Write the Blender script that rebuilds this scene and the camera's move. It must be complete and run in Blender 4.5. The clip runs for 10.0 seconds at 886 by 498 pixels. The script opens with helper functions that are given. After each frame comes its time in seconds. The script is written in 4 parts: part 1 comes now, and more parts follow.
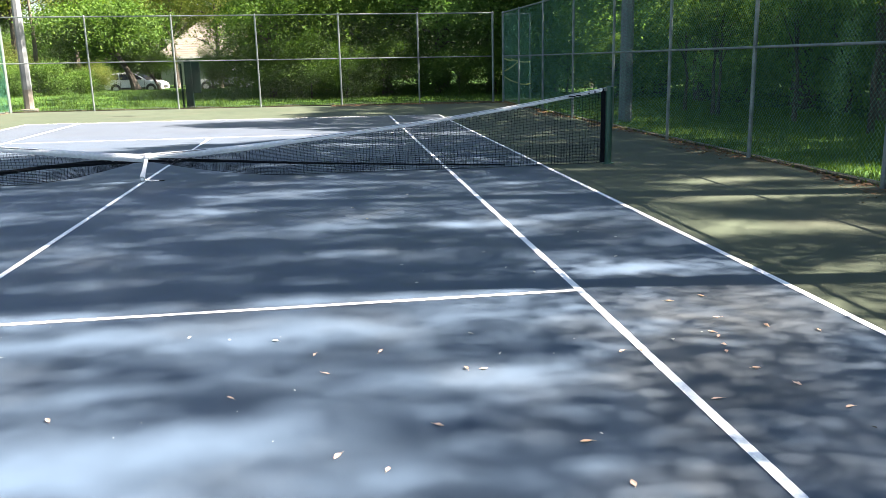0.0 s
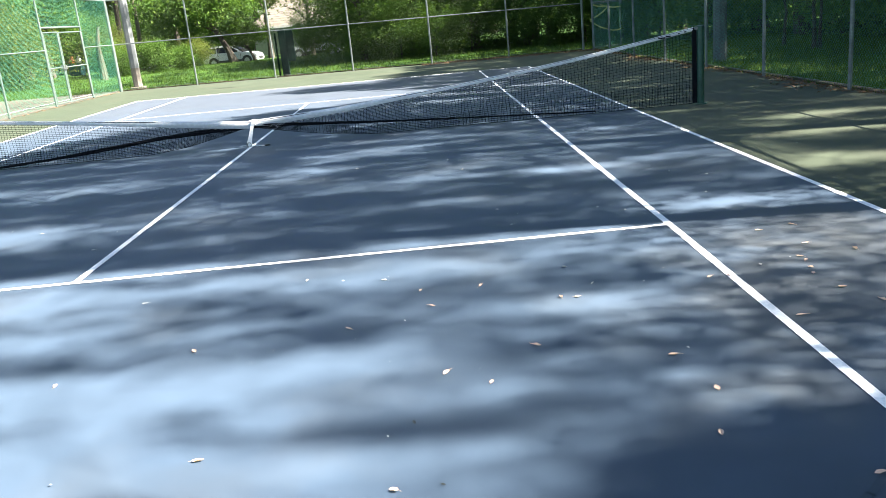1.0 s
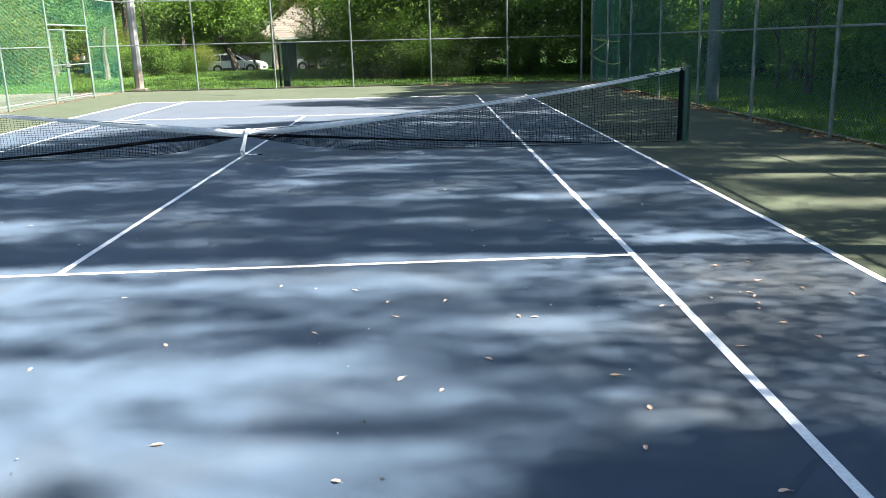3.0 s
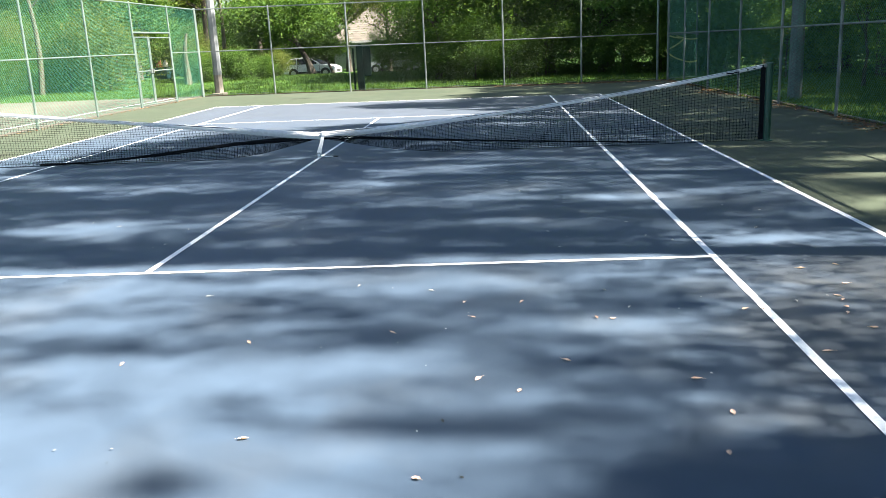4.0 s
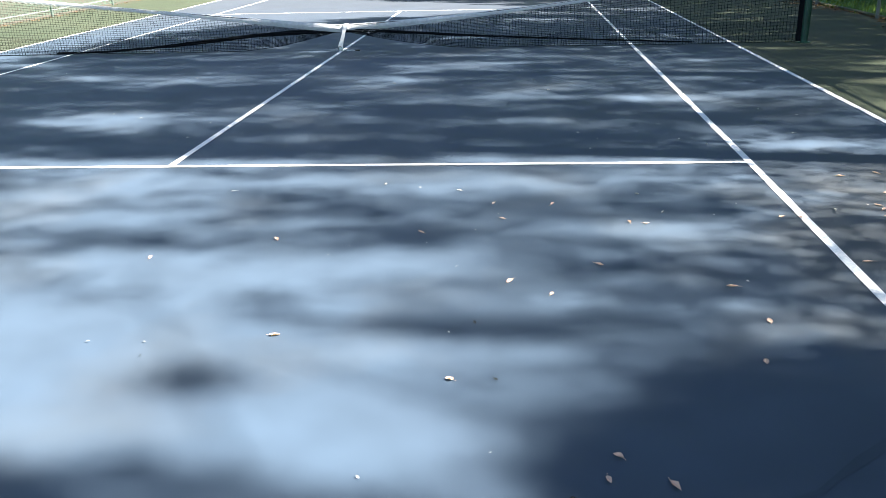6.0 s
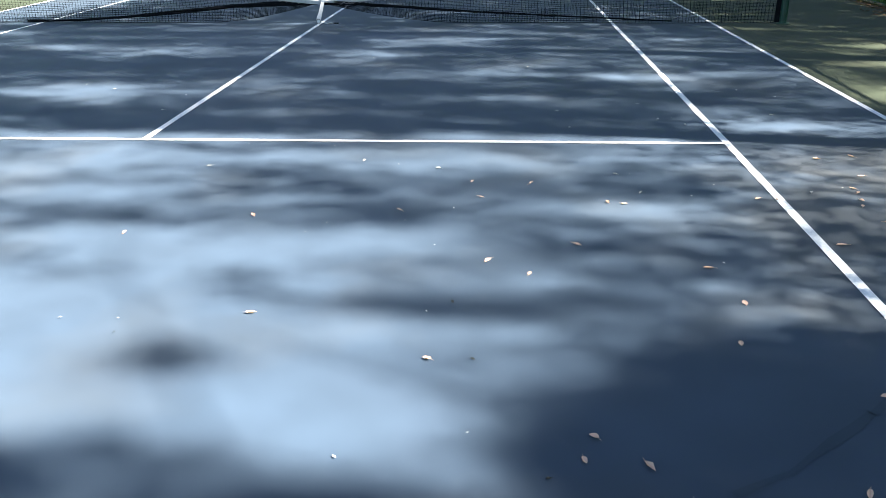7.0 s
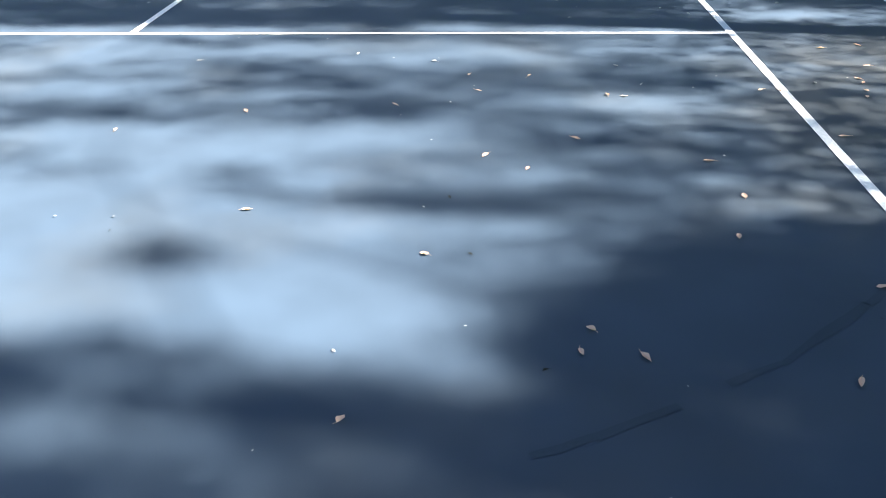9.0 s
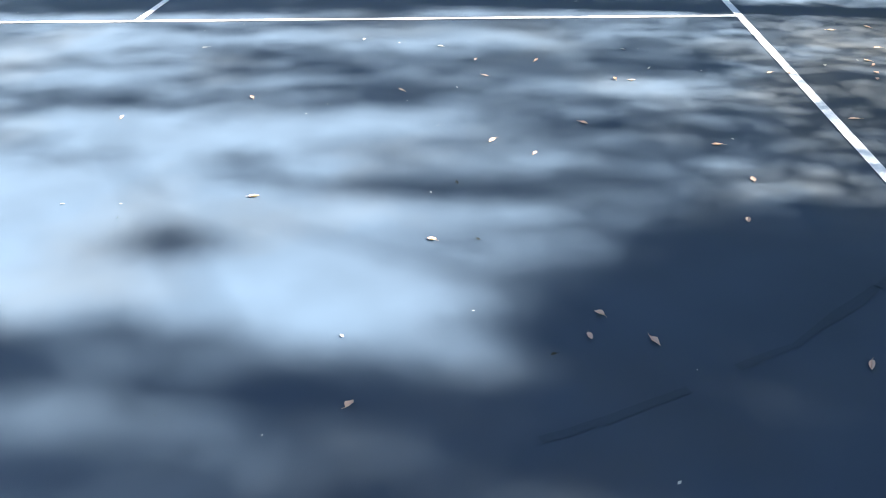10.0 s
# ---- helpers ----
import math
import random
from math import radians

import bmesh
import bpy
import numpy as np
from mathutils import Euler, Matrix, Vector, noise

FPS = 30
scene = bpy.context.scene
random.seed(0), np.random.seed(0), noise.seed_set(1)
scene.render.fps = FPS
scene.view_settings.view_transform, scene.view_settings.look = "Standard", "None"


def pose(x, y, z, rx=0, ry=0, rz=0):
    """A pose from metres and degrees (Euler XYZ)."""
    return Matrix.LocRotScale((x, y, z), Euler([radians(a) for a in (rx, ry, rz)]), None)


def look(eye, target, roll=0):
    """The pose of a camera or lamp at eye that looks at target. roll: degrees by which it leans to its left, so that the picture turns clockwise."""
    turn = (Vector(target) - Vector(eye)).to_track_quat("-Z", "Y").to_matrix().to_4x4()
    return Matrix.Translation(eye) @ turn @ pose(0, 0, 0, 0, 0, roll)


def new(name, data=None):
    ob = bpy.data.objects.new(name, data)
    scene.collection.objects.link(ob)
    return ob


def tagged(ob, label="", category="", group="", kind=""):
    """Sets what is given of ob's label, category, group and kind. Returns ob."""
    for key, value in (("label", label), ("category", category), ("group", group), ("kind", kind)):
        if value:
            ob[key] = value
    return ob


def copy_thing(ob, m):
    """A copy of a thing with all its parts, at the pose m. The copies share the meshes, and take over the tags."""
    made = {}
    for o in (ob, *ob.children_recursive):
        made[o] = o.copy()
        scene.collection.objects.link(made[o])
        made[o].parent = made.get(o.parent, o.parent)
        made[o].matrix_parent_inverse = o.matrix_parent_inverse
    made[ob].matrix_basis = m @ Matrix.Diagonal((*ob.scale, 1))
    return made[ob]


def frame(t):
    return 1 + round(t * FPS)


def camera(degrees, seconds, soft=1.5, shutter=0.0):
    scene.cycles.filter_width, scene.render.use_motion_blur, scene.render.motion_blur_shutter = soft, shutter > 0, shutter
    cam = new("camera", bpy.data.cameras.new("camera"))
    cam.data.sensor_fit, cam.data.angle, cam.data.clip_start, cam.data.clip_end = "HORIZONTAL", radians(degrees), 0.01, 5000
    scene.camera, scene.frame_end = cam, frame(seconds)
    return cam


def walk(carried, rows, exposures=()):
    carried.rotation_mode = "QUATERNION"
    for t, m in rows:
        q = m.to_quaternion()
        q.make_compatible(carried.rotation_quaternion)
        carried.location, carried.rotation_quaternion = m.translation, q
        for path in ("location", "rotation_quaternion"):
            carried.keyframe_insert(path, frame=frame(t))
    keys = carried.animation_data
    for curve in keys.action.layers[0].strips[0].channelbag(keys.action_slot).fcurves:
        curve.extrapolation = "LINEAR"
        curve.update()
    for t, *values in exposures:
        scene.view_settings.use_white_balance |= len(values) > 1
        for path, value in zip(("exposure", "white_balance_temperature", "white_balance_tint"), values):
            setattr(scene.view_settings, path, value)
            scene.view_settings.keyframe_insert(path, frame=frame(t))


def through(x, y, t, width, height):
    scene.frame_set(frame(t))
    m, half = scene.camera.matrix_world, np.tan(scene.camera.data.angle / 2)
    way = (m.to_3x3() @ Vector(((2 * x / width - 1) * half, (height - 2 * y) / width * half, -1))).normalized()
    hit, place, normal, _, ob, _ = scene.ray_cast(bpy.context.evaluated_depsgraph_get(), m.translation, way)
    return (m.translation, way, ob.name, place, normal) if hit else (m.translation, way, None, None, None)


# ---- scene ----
cam = camera(55.8, 10.0, soft=0.85)
PATH = [
    (0, (2.535, -11.538, 1.546), (2.779, -9.606, 1.091), -1.4),
    (0.5, (2.582, -11.737, 1.526), (2.776, -9.827, 0.965), -4.2),
    (1, (2.508, -11.896, 1.533), (2.515, -9.97, 0.993), -5.6),
    (1.5, (2.427, -12.07, 1.528), (2.479, -10.138, 1.013), -2.7),
    (2, (2.458, -12.13, 1.561), (2.616, -10.187, 1.112), 0.0),
    (2.2, (2.51, -12.131, 1.571), (2.678, -10.184, 1.149), -0.2),
    (3.3, (2.654, -12.137, 1.555), (2.61, -10.204, 1.045), -2.1),
    (3.5, (2.643, -12.143, 1.552), (2.561, -10.211, 1.042), -2.0),
    (4, (2.613, -12.15, 1.563), (2.472, -10.214, 1.078), -2.8),
    (4.5, (2.578, -12.141, 1.562), (2.415, -10.2, 1.107), -3.0),
    (5, (2.561, -12.148, 1.561), (2.411, -10.208, 1.097), -2.3),
    (5.5, (2.538, -12.131, 1.554), (2.386, -10.204, 1.041), -1.8),
    (5.8, (2.522, -12.104, 1.552), (2.354, -10.206, 0.942), -1.8),
    (6, (2.525, -12.074, 1.541), (2.344, -10.213, 0.83), -1.9),
    (6.2, (2.514, -12.078, 1.543), (2.339, -10.241, 0.772), -1.7),
    (7.3, (2.517, -12.051, 1.549), (2.412, -10.202, 0.793), -0.5),
    (7.5, (2.516, -12.056, 1.548), (2.423, -10.201, 0.806), -0.5),
    (8, (2.516, -12.048, 1.545), (2.431, -10.198, 0.79), -0.5),
    (8.5, (2.52, -12.042, 1.535), (2.418, -10.249, 0.653), -1.3),
    (9, (2.517, -12.035, 1.528), (2.401, -10.299, 0.543), -1.1),
    (9.5, (2.51, -12.035, 1.518), (2.383, -10.345, 0.456), -0.7),
    (10, (2.514, -12.034, 1.519), (2.382, -10.314, 0.508), -1.7),
]
EXPOSURE = [(0, 3.29, 6800, 14), (0.5, 3.55, 6750, 13), (1, 3.19, 6500, 10), (1.5, 3.06, 6500, 10), (2, 3.1, 6550, 11),
            (4, 2.96, 6500, 10), (5.5, 3.04, 6500, 10), (6, 2.9, 6500, 10), (8, 2.97, 6500, 10), (9, 2.94, 6450, 10), (9.5, 3.02, 6450, 10), (10, 3.12, 6500, 10)]
walk(cam, [(t, look(eye, target, roll)) for t, eye, target, roll in PATH], EXPOSURE)

# ---- world, sun, exposure ----
SUN = Vector((math.cos(radians(46)) * 0.99, -math.cos(radians(46)) * 0.143, math.sin(radians(46))))
world = bpy.data.worlds.new("sky")
scene.world = world
world.use_nodes = True
wn = world.node_tree.nodes
sky = wn.new("ShaderNodeTexSky")
sky.sky_type, sky.sun_disc = "NISHITA", False
sky.sun_elevation, sky.sun_rotation = radians(46), radians(98.2)
wn["Background"].inputs[1].default_value = 0.0295
sky.ozone_density = 2.0
world.node_tree.links.new(sky.outputs[0], wn["Background"].inputs[0])
lamp = bpy.data.lights.new("sun", "SUN")
lamp.energy, lamp.angle, lamp.color = 5.0, radians(0.53), (1.0, 0.95, 0.86)
sun = new("sun", lamp)
sun.matrix_world = look(SUN * 60, (0, 0, 0))


# ---- materials ----
def material(name, rough=0.7, metal=0.0, spec=0.5):
    m = bpy.data.materials.new(name)
    m.use_nodes = True
    b = m.node_tree.nodes["Principled BSDF"]
    b.inputs["Roughness"].default_value = rough
    b.inputs["Metallic"].default_value = metal
    b.inputs["Specular IOR Level"].default_value = spec
    return m, m.node_tree, b


def noise_ramp(nt, scale, lo, hi, a=0.35, b=0.65, detail=4.0, coord="Object", stretch=None):
    """A noise between two colours, at real size."""
    tc = nt.nodes.new("ShaderNodeTexCoord")
    n = nt.nodes.new("ShaderNodeTexNoise")
    n.inputs["Scale"].default_value, n.inputs["Detail"].default_value = scale, detail
    src = tc.outputs[coord]
    if stretch:
        mp = nt.nodes.new("ShaderNodeMapping")
        mp.inputs["Scale"].default_value = stretch
        nt.links.new(src, mp.inputs[0])
        src = mp.outputs[0]
    nt.links.new(src, n.inputs["Vector"])
    r = nt.nodes.new("ShaderNodeValToRGB")
    r.color_ramp.elements[0].position, r.color_ramp.elements[1].position = a, b
    r.color_ramp.elements[0].color, r.color_ramp.elements[1].color = (*lo, 1), (*hi, 1)
    nt.links.new(n.outputs["Fac"], r.inputs[0])
    return r.outputs[0]


def mix(nt, a, b, fac=0.5, kind="MIX"):
    m = nt.nodes.new("ShaderNodeMix")
    m.data_type, m.blend_type = "RGBA", kind
    for sock, v in ((m.inputs[0], fac), (m.inputs[6], a), (m.inputs[7], b)):
        if isinstance(v, bpy.types.NodeSocket):
            nt.links.new(v, sock)
        else:
            sock.default_value = v if isinstance(v, float) else (*v, 1)
    return m.outputs[2]


def bump(nt, b, scale, strength, dist=0.01, detail=3.0):
    g = noise_ramp(nt, scale, (0, 0, 0), (1, 1, 1), 0.2, 0.8, detail)
    n = nt.nodes.new("ShaderNodeBump")
    n.inputs["Strength"].default_value, n.inputs["Distance"].default_value = strength, dist
    nt.links.new(g, n.inputs["Height"])
    nt.links.new(n.outputs[0], b.inputs["Normal"])


def surface(name, lo, hi, scale, rough=0.7, fine=None, metal=0.0, spec=0.5, bumps=None, stretch=None):
    """A two-scale surface: broad patches between lo and hi, with a fine grain multiplied in."""
    m, nt, b = material(name, rough, metal, spec)
    c = noise_ramp(nt, scale, lo, hi, stretch=stretch)
    if fine:
        g = noise_ramp(nt, fine[0], (1 - fine[1],) * 3, (1 + fine[1],) * 3, 0.3, 0.7)
        c = mix(nt, c, g, 1.0, "MULTIPLY")
    nt.links.new(c, b.inputs["Base Color"])
    if bumps:
        bump(nt, b, *bumps)
    return m


def foliage(name, colours, through=0.4, rough=0.8):
    """Leaves: a colour a leaf, some light passing through."""
    m, nt, b = material(name, rough, 0, 0.12)
    geo = nt.nodes.new("ShaderNodeNewGeometry")
    r = nt.nodes.new("ShaderNodeValToRGB")
    for n, c in enumerate(colours):
        e = r.color_ramp.elements[n] if n < 2 else r.color_ramp.elements.new(1.0)
        e.color = (*c, 1)
    for n, e in enumerate(r.color_ramp.elements):
        e.position = n / (len(colours) - 1)
    nt.links.new(geo.outputs["Random Per Island"], r.inputs[0])
    nt.links.new(r.outputs[0], b.inputs["Base Color"])
    t = nt.nodes.new("ShaderNodeBsdfTranslucent")
    warm = mix(nt, r.outputs[0], (1.1, 1.25, 0.5), 1.0, "MULTIPLY")
    nt.links.new(warm, t.inputs[0])
    mx = nt.nodes.new("ShaderNodeMixShader")
    mx.inputs[0].default_value = through
    nt.links.new(b.outputs[0], mx.inputs[1])
    nt.links.new(t.outputs[0], mx.inputs[2])
    nt.links.new(mx.outputs[0], nt.nodes["Material Output"].inputs[0])
    return m


def court_paint(name, lo, hi, stain, rough, far_colour=None, worn=()):
    """Acrylic court paint: broad fading, cloudy wear, brown leaf stains, sandy grain."""
    m, nt, b = material(name, rough, 0, 0.18)
    c = noise_ramp(nt, 0.35, lo, hi, 0.3, 0.7, 5)
    c = mix(nt, c, noise_ramp(nt, 2.3, (0.86,) * 3, (1.14,) * 3, 0.3, 0.7, 6), 1.0, "MULTIPLY")
    c = mix(nt, c, noise_ramp(nt, 420.0, (0.8,) * 3, (1.2,) * 3, 0.3, 0.7, 2), 1.0, "MULTIPLY")
    c = mix(nt, c, stain, noise_ramp(nt, 0.8, (0, 0, 0), (0.3,) * 3, 0.52, 0.75, 7))
    if far_colour:
        # blends into a second, greyer colour towards the far end
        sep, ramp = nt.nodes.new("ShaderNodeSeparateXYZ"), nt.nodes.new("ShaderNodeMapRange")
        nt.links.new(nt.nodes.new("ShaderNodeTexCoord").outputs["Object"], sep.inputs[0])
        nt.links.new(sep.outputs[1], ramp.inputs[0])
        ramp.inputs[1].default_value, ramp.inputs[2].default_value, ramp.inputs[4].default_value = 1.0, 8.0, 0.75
        c = mix(nt, c, mix(nt, far_colour, noise_ramp(nt, 1.1, (0.9,) * 3, (1.1,) * 3, 0.3, 0.7, 5), 1.0, "MULTIPLY"), ramp.outputs[0])
    for x, y, wide, much in worn:
        # a brownish patch where wet leaves have lain, with a ragged edge
        far, ramp, warp = nt.nodes.new("ShaderNodeVectorMath"), nt.nodes.new("ShaderNodeMapRange"), nt.nodes.new("ShaderNodeVectorMath")
        far.operation, warp.operation = "DISTANCE", "ADD"
        nt.links.new(nt.nodes.new("ShaderNodeTexCoord").outputs["Object"], warp.inputs[0])
        nt.links.new(noise_ramp(nt, 1.6, (0, 0, 0), (wide,) * 3, 0.3, 0.7, 7), warp.inputs[1])
        nt.links.new(warp.outputs[0], far.inputs[0])
        far.inputs[1].default_value = (x + wide / 2, y + wide / 2, wide / 2)
        nt.links.new(far.outputs["Value"], ramp.inputs[0])
        ramp.inputs[1].default_value, ramp.inputs[2].default_value, ramp.inputs[3].default_value, ramp.inputs[4].default_value = 0.2 * wide, wide, much, 0.0
        c = mix(nt, c, stain, ramp.outputs[0])
    nt.links.new(c, b.inputs["Base Color"])
    b.inputs["Sheen Weight"].default_value, b.inputs["Sheen Roughness"].default_value = 0.05, 0.45
    bump(nt, b, 500.0, 0.25, 0.002, 2.0)
    return m


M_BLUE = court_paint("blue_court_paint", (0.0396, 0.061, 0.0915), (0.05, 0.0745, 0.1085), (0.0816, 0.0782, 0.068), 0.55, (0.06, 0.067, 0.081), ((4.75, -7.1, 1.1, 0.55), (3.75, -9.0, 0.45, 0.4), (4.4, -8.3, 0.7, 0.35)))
M_GREEN = court_paint("green_court_paint", (0.0365, 0.0475, 0.028), (0.05, 0.06, 0.0375), (0.084, 0.072, 0.05), 0.65)
M_LINE = surface("line_paint", (0.86, 0.86, 0.86), (0.93, 0.93, 0.92), 3.0, 0.6, (60.0, 0.12))
M_CRACK = surface("crack_filler", (0.012, 0.015, 0.014), (0.03, 0.034, 0.03), 6.0, 0.8)
M_HAIR = court_paint("hairline_crack", (0.034, 0.053, 0.078), (0.042, 0.064, 0.09), (0.06, 0.06, 0.055), 0.6)
M_PATH = surface("pale_pavement", (0.0821, 0.0711, 0.0537), (0.1149, 0.1012, 0.0793), 0.5, 0.85, (30.0, 0.12))
M_STEEL = surface("galvanised_steel", (0.1404, 0.1599, 0.1599), (0.2262, 0.2457, 0.2418), 4.0, 0.45, (40.0, 0.15), 0.6)
M_WIRE = surface("galvanised_wire", (0.011, 0.017, 0.015), (0.02, 0.029, 0.024), 8.0, 0.6, None, 0.0, 0.2)
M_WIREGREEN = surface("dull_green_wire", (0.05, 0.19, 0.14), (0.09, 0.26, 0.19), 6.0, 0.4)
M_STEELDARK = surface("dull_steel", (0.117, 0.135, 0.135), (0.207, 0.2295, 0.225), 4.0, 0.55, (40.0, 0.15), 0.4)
M_VINYL = surface("green_vinyl_wire", (0.048, 0.2, 0.128), (0.08, 0.272, 0.184), 6.0, 0.4)
M_PALEPAINT = surface("pale_green_painted_steel", (0.0691, 0.1008, 0.0864), (0.1152, 0.1498, 0.1296), 3.0, 0.5, (30.0, 0.15), 0.2)
M_CORD = surface("black_net_cord", (0.004, 0.005, 0.007), (0.008, 0.0095, 0.013), 20.0, 0.9, None, 0.0, 0.15)
M_TAPE = surface("white_vinyl_tape", (0.56, 0.57, 0.58), (0.74, 0.74, 0.74), 1.3, 0.6, (25.0, 0.12))
M_NETPOST = surface("net_post_paint", (0.014, 0.06, 0.042), (0.024, 0.085, 0.06), 5.0, 0.4, (40.0, 0.15))
M_POSTGREEN = surface("dark_green_paint", (0.002, 0.01, 0.008), (0.004, 0.016, 0.0125), 5.0, 0.85, (40.0, 0.15), 0.0, 0.1)
M_GRASS = surface("lawn", (0.02, 0.055, 0.0075), (0.042, 0.1, 0.0135), 0.45, 0.9, (14.0, 0.45), 0, 0.2, (25.0, 0.9, 0.05))
M_BLADE = foliage("grass_blades", [(0.045, 0.09, 0.012), (0.07, 0.125, 0.017), (0.1, 0.15, 0.026)], 0.3)
M_BARK = surface("bark", (0.035, 0.028, 0.022), (0.10, 0.085, 0.07), 2.0, 0.95, (18.0, 0.4), 0, 0.2, (14.0, 0.8, 0.03), (1, 1, 0.25))
M_PALEBARK = surface("pale_bark", (0.064, 0.056, 0.0416), (0.12, 0.104, 0.08), 2.0, 0.95, (18.0, 0.35), 0, 0.2, (14.0, 0.6, 0.03), (1, 1, 0.25))
M_POLE = surface("weathered_pole", (0.13, 0.138, 0.145), (0.21, 0.214, 0.22), 1.2, 0.7, (20.0, 0.18))
M_POLEBASE = surface("rust_stained_pole", (0.13, 0.105, 0.085), (0.22, 0.19, 0.165), 1.6, 0.75, (20.0, 0.2))
# weathered pole colour again, darkened to stand in for tree shade
M_POLESHADE = surface("shade_darkened_pole", (0.07, 0.08, 0.086), (0.12, 0.13, 0.134), 1.2, 0.75, (20.0, 0.18))
M_LOT = surface("asphalt", (0.036, 0.036, 0.0376), (0.056, 0.056, 0.056), 0.6, 0.9, (40.0, 0.3))
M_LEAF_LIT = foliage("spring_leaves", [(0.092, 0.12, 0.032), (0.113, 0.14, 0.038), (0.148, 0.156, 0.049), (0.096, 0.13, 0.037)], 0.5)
M_LEAF_MID = foliage("summer_leaves", [(0.039, 0.0819, 0.0172), (0.0663, 0.1248, 0.0273), (0.1014, 0.156, 0.0312)])
M_LEAF_DARK = foliage("dark_leaves", [(0.07, 0.135, 0.05), (0.11, 0.2, 0.066), (0.15, 0.25, 0.078)], 0.55)
M_DRY = foliage("dry_leaves", [(0.7, 0.4, 0.25), (0.84, 0.56, 0.4), (0.8, 0.55, 0.42), (0.88, 0.66, 0.52)], 0.1)
M_LITTER = foliage("leaf_litter", [(0.112, 0.06, 0.032), (0.2, 0.112, 0.064), (0.256, 0.176, 0.112), (0.072, 0.04, 0.024)], 0.1)
M_DIRT = surface("edge_dirt", (0.036, 0.028, 0.02), (0.096, 0.072, 0.048), 3.0, 0.95, (40.0, 0.4))
M_WHITECAR = surface("white_car_paint", (0.5, 0.51, 0.52), (0.56, 0.565, 0.57), 1.0, 0.3)
M_DARKCAR = surface("dark_car_paint", (0.015, 0.016, 0.02), (0.025, 0.026, 0.03), 1.0, 0.25)
M_GLASS = surface("car_glass", (0.004, 0.005, 0.006), (0.008, 0.009, 0.01), 1.0, 0.1, None, 0.0, 0.2)
M_TYRE = surface("rubber", (0.012, 0.012, 0.012), (0.022, 0.022, 0.022), 5.0, 0.85)
M_RIM = surface("alloy_rim", (0.4, 0.4, 0.41), (0.5, 0.5, 0.5), 5.0, 0.35, None, 0.8)
M_LENS = surface("lamp_lens", (0.5, 0.5, 0.5), (0.6, 0.6, 0.6), 3.0, 0.15)
M_REDLENS = surface("red_lens", (0.3, 0.02, 0.02), (0.35, 0.03, 0.02), 3.0, 0.2)
M_SIDING = surface("grey_white_siding", (0.2475, 0.2513, 0.2475), (0.315, 0.315, 0.3112), 0.8, 0.8, (12.0, 0.1))
M_SHINGLE = surface("tan_shingles", (0.0938, 0.081, 0.0638), (0.1312, 0.114, 0.0938), 1.5, 0.9, (9.0, 0.25))
M_TRIM = surface("white_trim", (0.51, 0.51, 0.493), (0.595, 0.595, 0.578), 1.0, 0.7)
M_PANE = surface("window_pane", (0.02, 0.024, 0.028), (0.04, 0.045, 0.05), 0.5, 0.08)
M_TEAL = surface("teal_plastic", (0.02, 0.09, 0.1), (0.03, 0.12, 0.13), 3.0, 0.5)
M_ORANGE = surface("orange_plastic", (0.4, 0.12, 0.04), (0.5, 0.17, 0.06), 4.0, 0.5)
M_CAUTION = surface("yellow_tape", (0.36, 0.4, 0.096), (0.48, 0.496, 0.16), 4.0, 0.5)
M_SEED = surface("pale_petals", (0.51, 0.493, 0.425), (0.6375, 0.612, 0.544), 30.0, 0.8)


# ---- mesh helpers ----
class Geo:
    """Gathers vertices and faces for one mesh."""

    def __init__(self):
        self.v, self.f, self.m = [], [], []

    def add(self, verts, faces, mi=0):
        n = len(self.v)
        self.v += [tuple(p) for p in verts]
        self.f += [tuple(n + i for i in f) for f in faces]
        self.m += [mi] * len(faces)

    def box(self, lo, hi, mi=0, turn=None):
        (a, b, c), (d, e, f) = lo, hi
        vs = [Vector(p) for p in ((a, b, c), (d, b, c), (d, e, c), (a, e, c), (a, b, f), (d, b, f), (d, e, f), (a, e, f))]
        if turn:
            vs = [turn @ p for p in vs]
        self.add(vs, [(0, 3, 2, 1), (4, 5, 6, 7), (0, 1, 5, 4), (1, 2, 6, 5), (2, 3, 7, 6), (3, 0, 4, 7)], mi)

    def tube(self, path, radii, sides=6, mi=0, caps=True, flat=1.0):
        """A tube along a path of points; flat squeezes it along its second axis."""
        path = [Vector(p) for p in path]
        if not hasattr(radii, "__len__"):
            radii = [radii] * len(path)
        rings, n = [], len(self.v)
        for k, p in enumerate(path):
            d = (path[min(k + 1, len(path) - 1)] - path[max(k - 1, 0)]).normalized()
            ref = Vector((0, 0, 1)) if abs(d.z) < 0.9 else Vector((1, 0, 0))
            a = d.cross(ref).normalized()
            b = d.cross(a)
            for s in range(sides):
                w = 2 * math.pi * (s + 0.5) / sides
                self.v.append(tuple(p + radii[k] * (math.cos(w) * a + flat * math.sin(w) * b)))
        for k in range(len(path) - 1):
            for s in range(sides):
                i, j = n + k * sides + s, n + k * sides + (s + 1) % sides
                self.f.append((i, j, j + sides, i + sides))
                self.m.append(mi)
        if caps:
            self.f += [tuple(n + s for s in reversed(range(sides))), tuple(n + (len(path) - 1) * sides + s for s in range(sides))]
            self.m += [mi, mi]

    def mesh(self, name, *mats, smooth=False):
        me = bpy.data.meshes.new(name)
        me.from_pydata(self.v, [], self.f)
        for m in mats:
            me.materials.append(m)
        if len(mats) > 1:
            me.polygons.foreach_set("material_index", self.m)
        if smooth:
            me.shade_smooth()
        me.update()
        return me


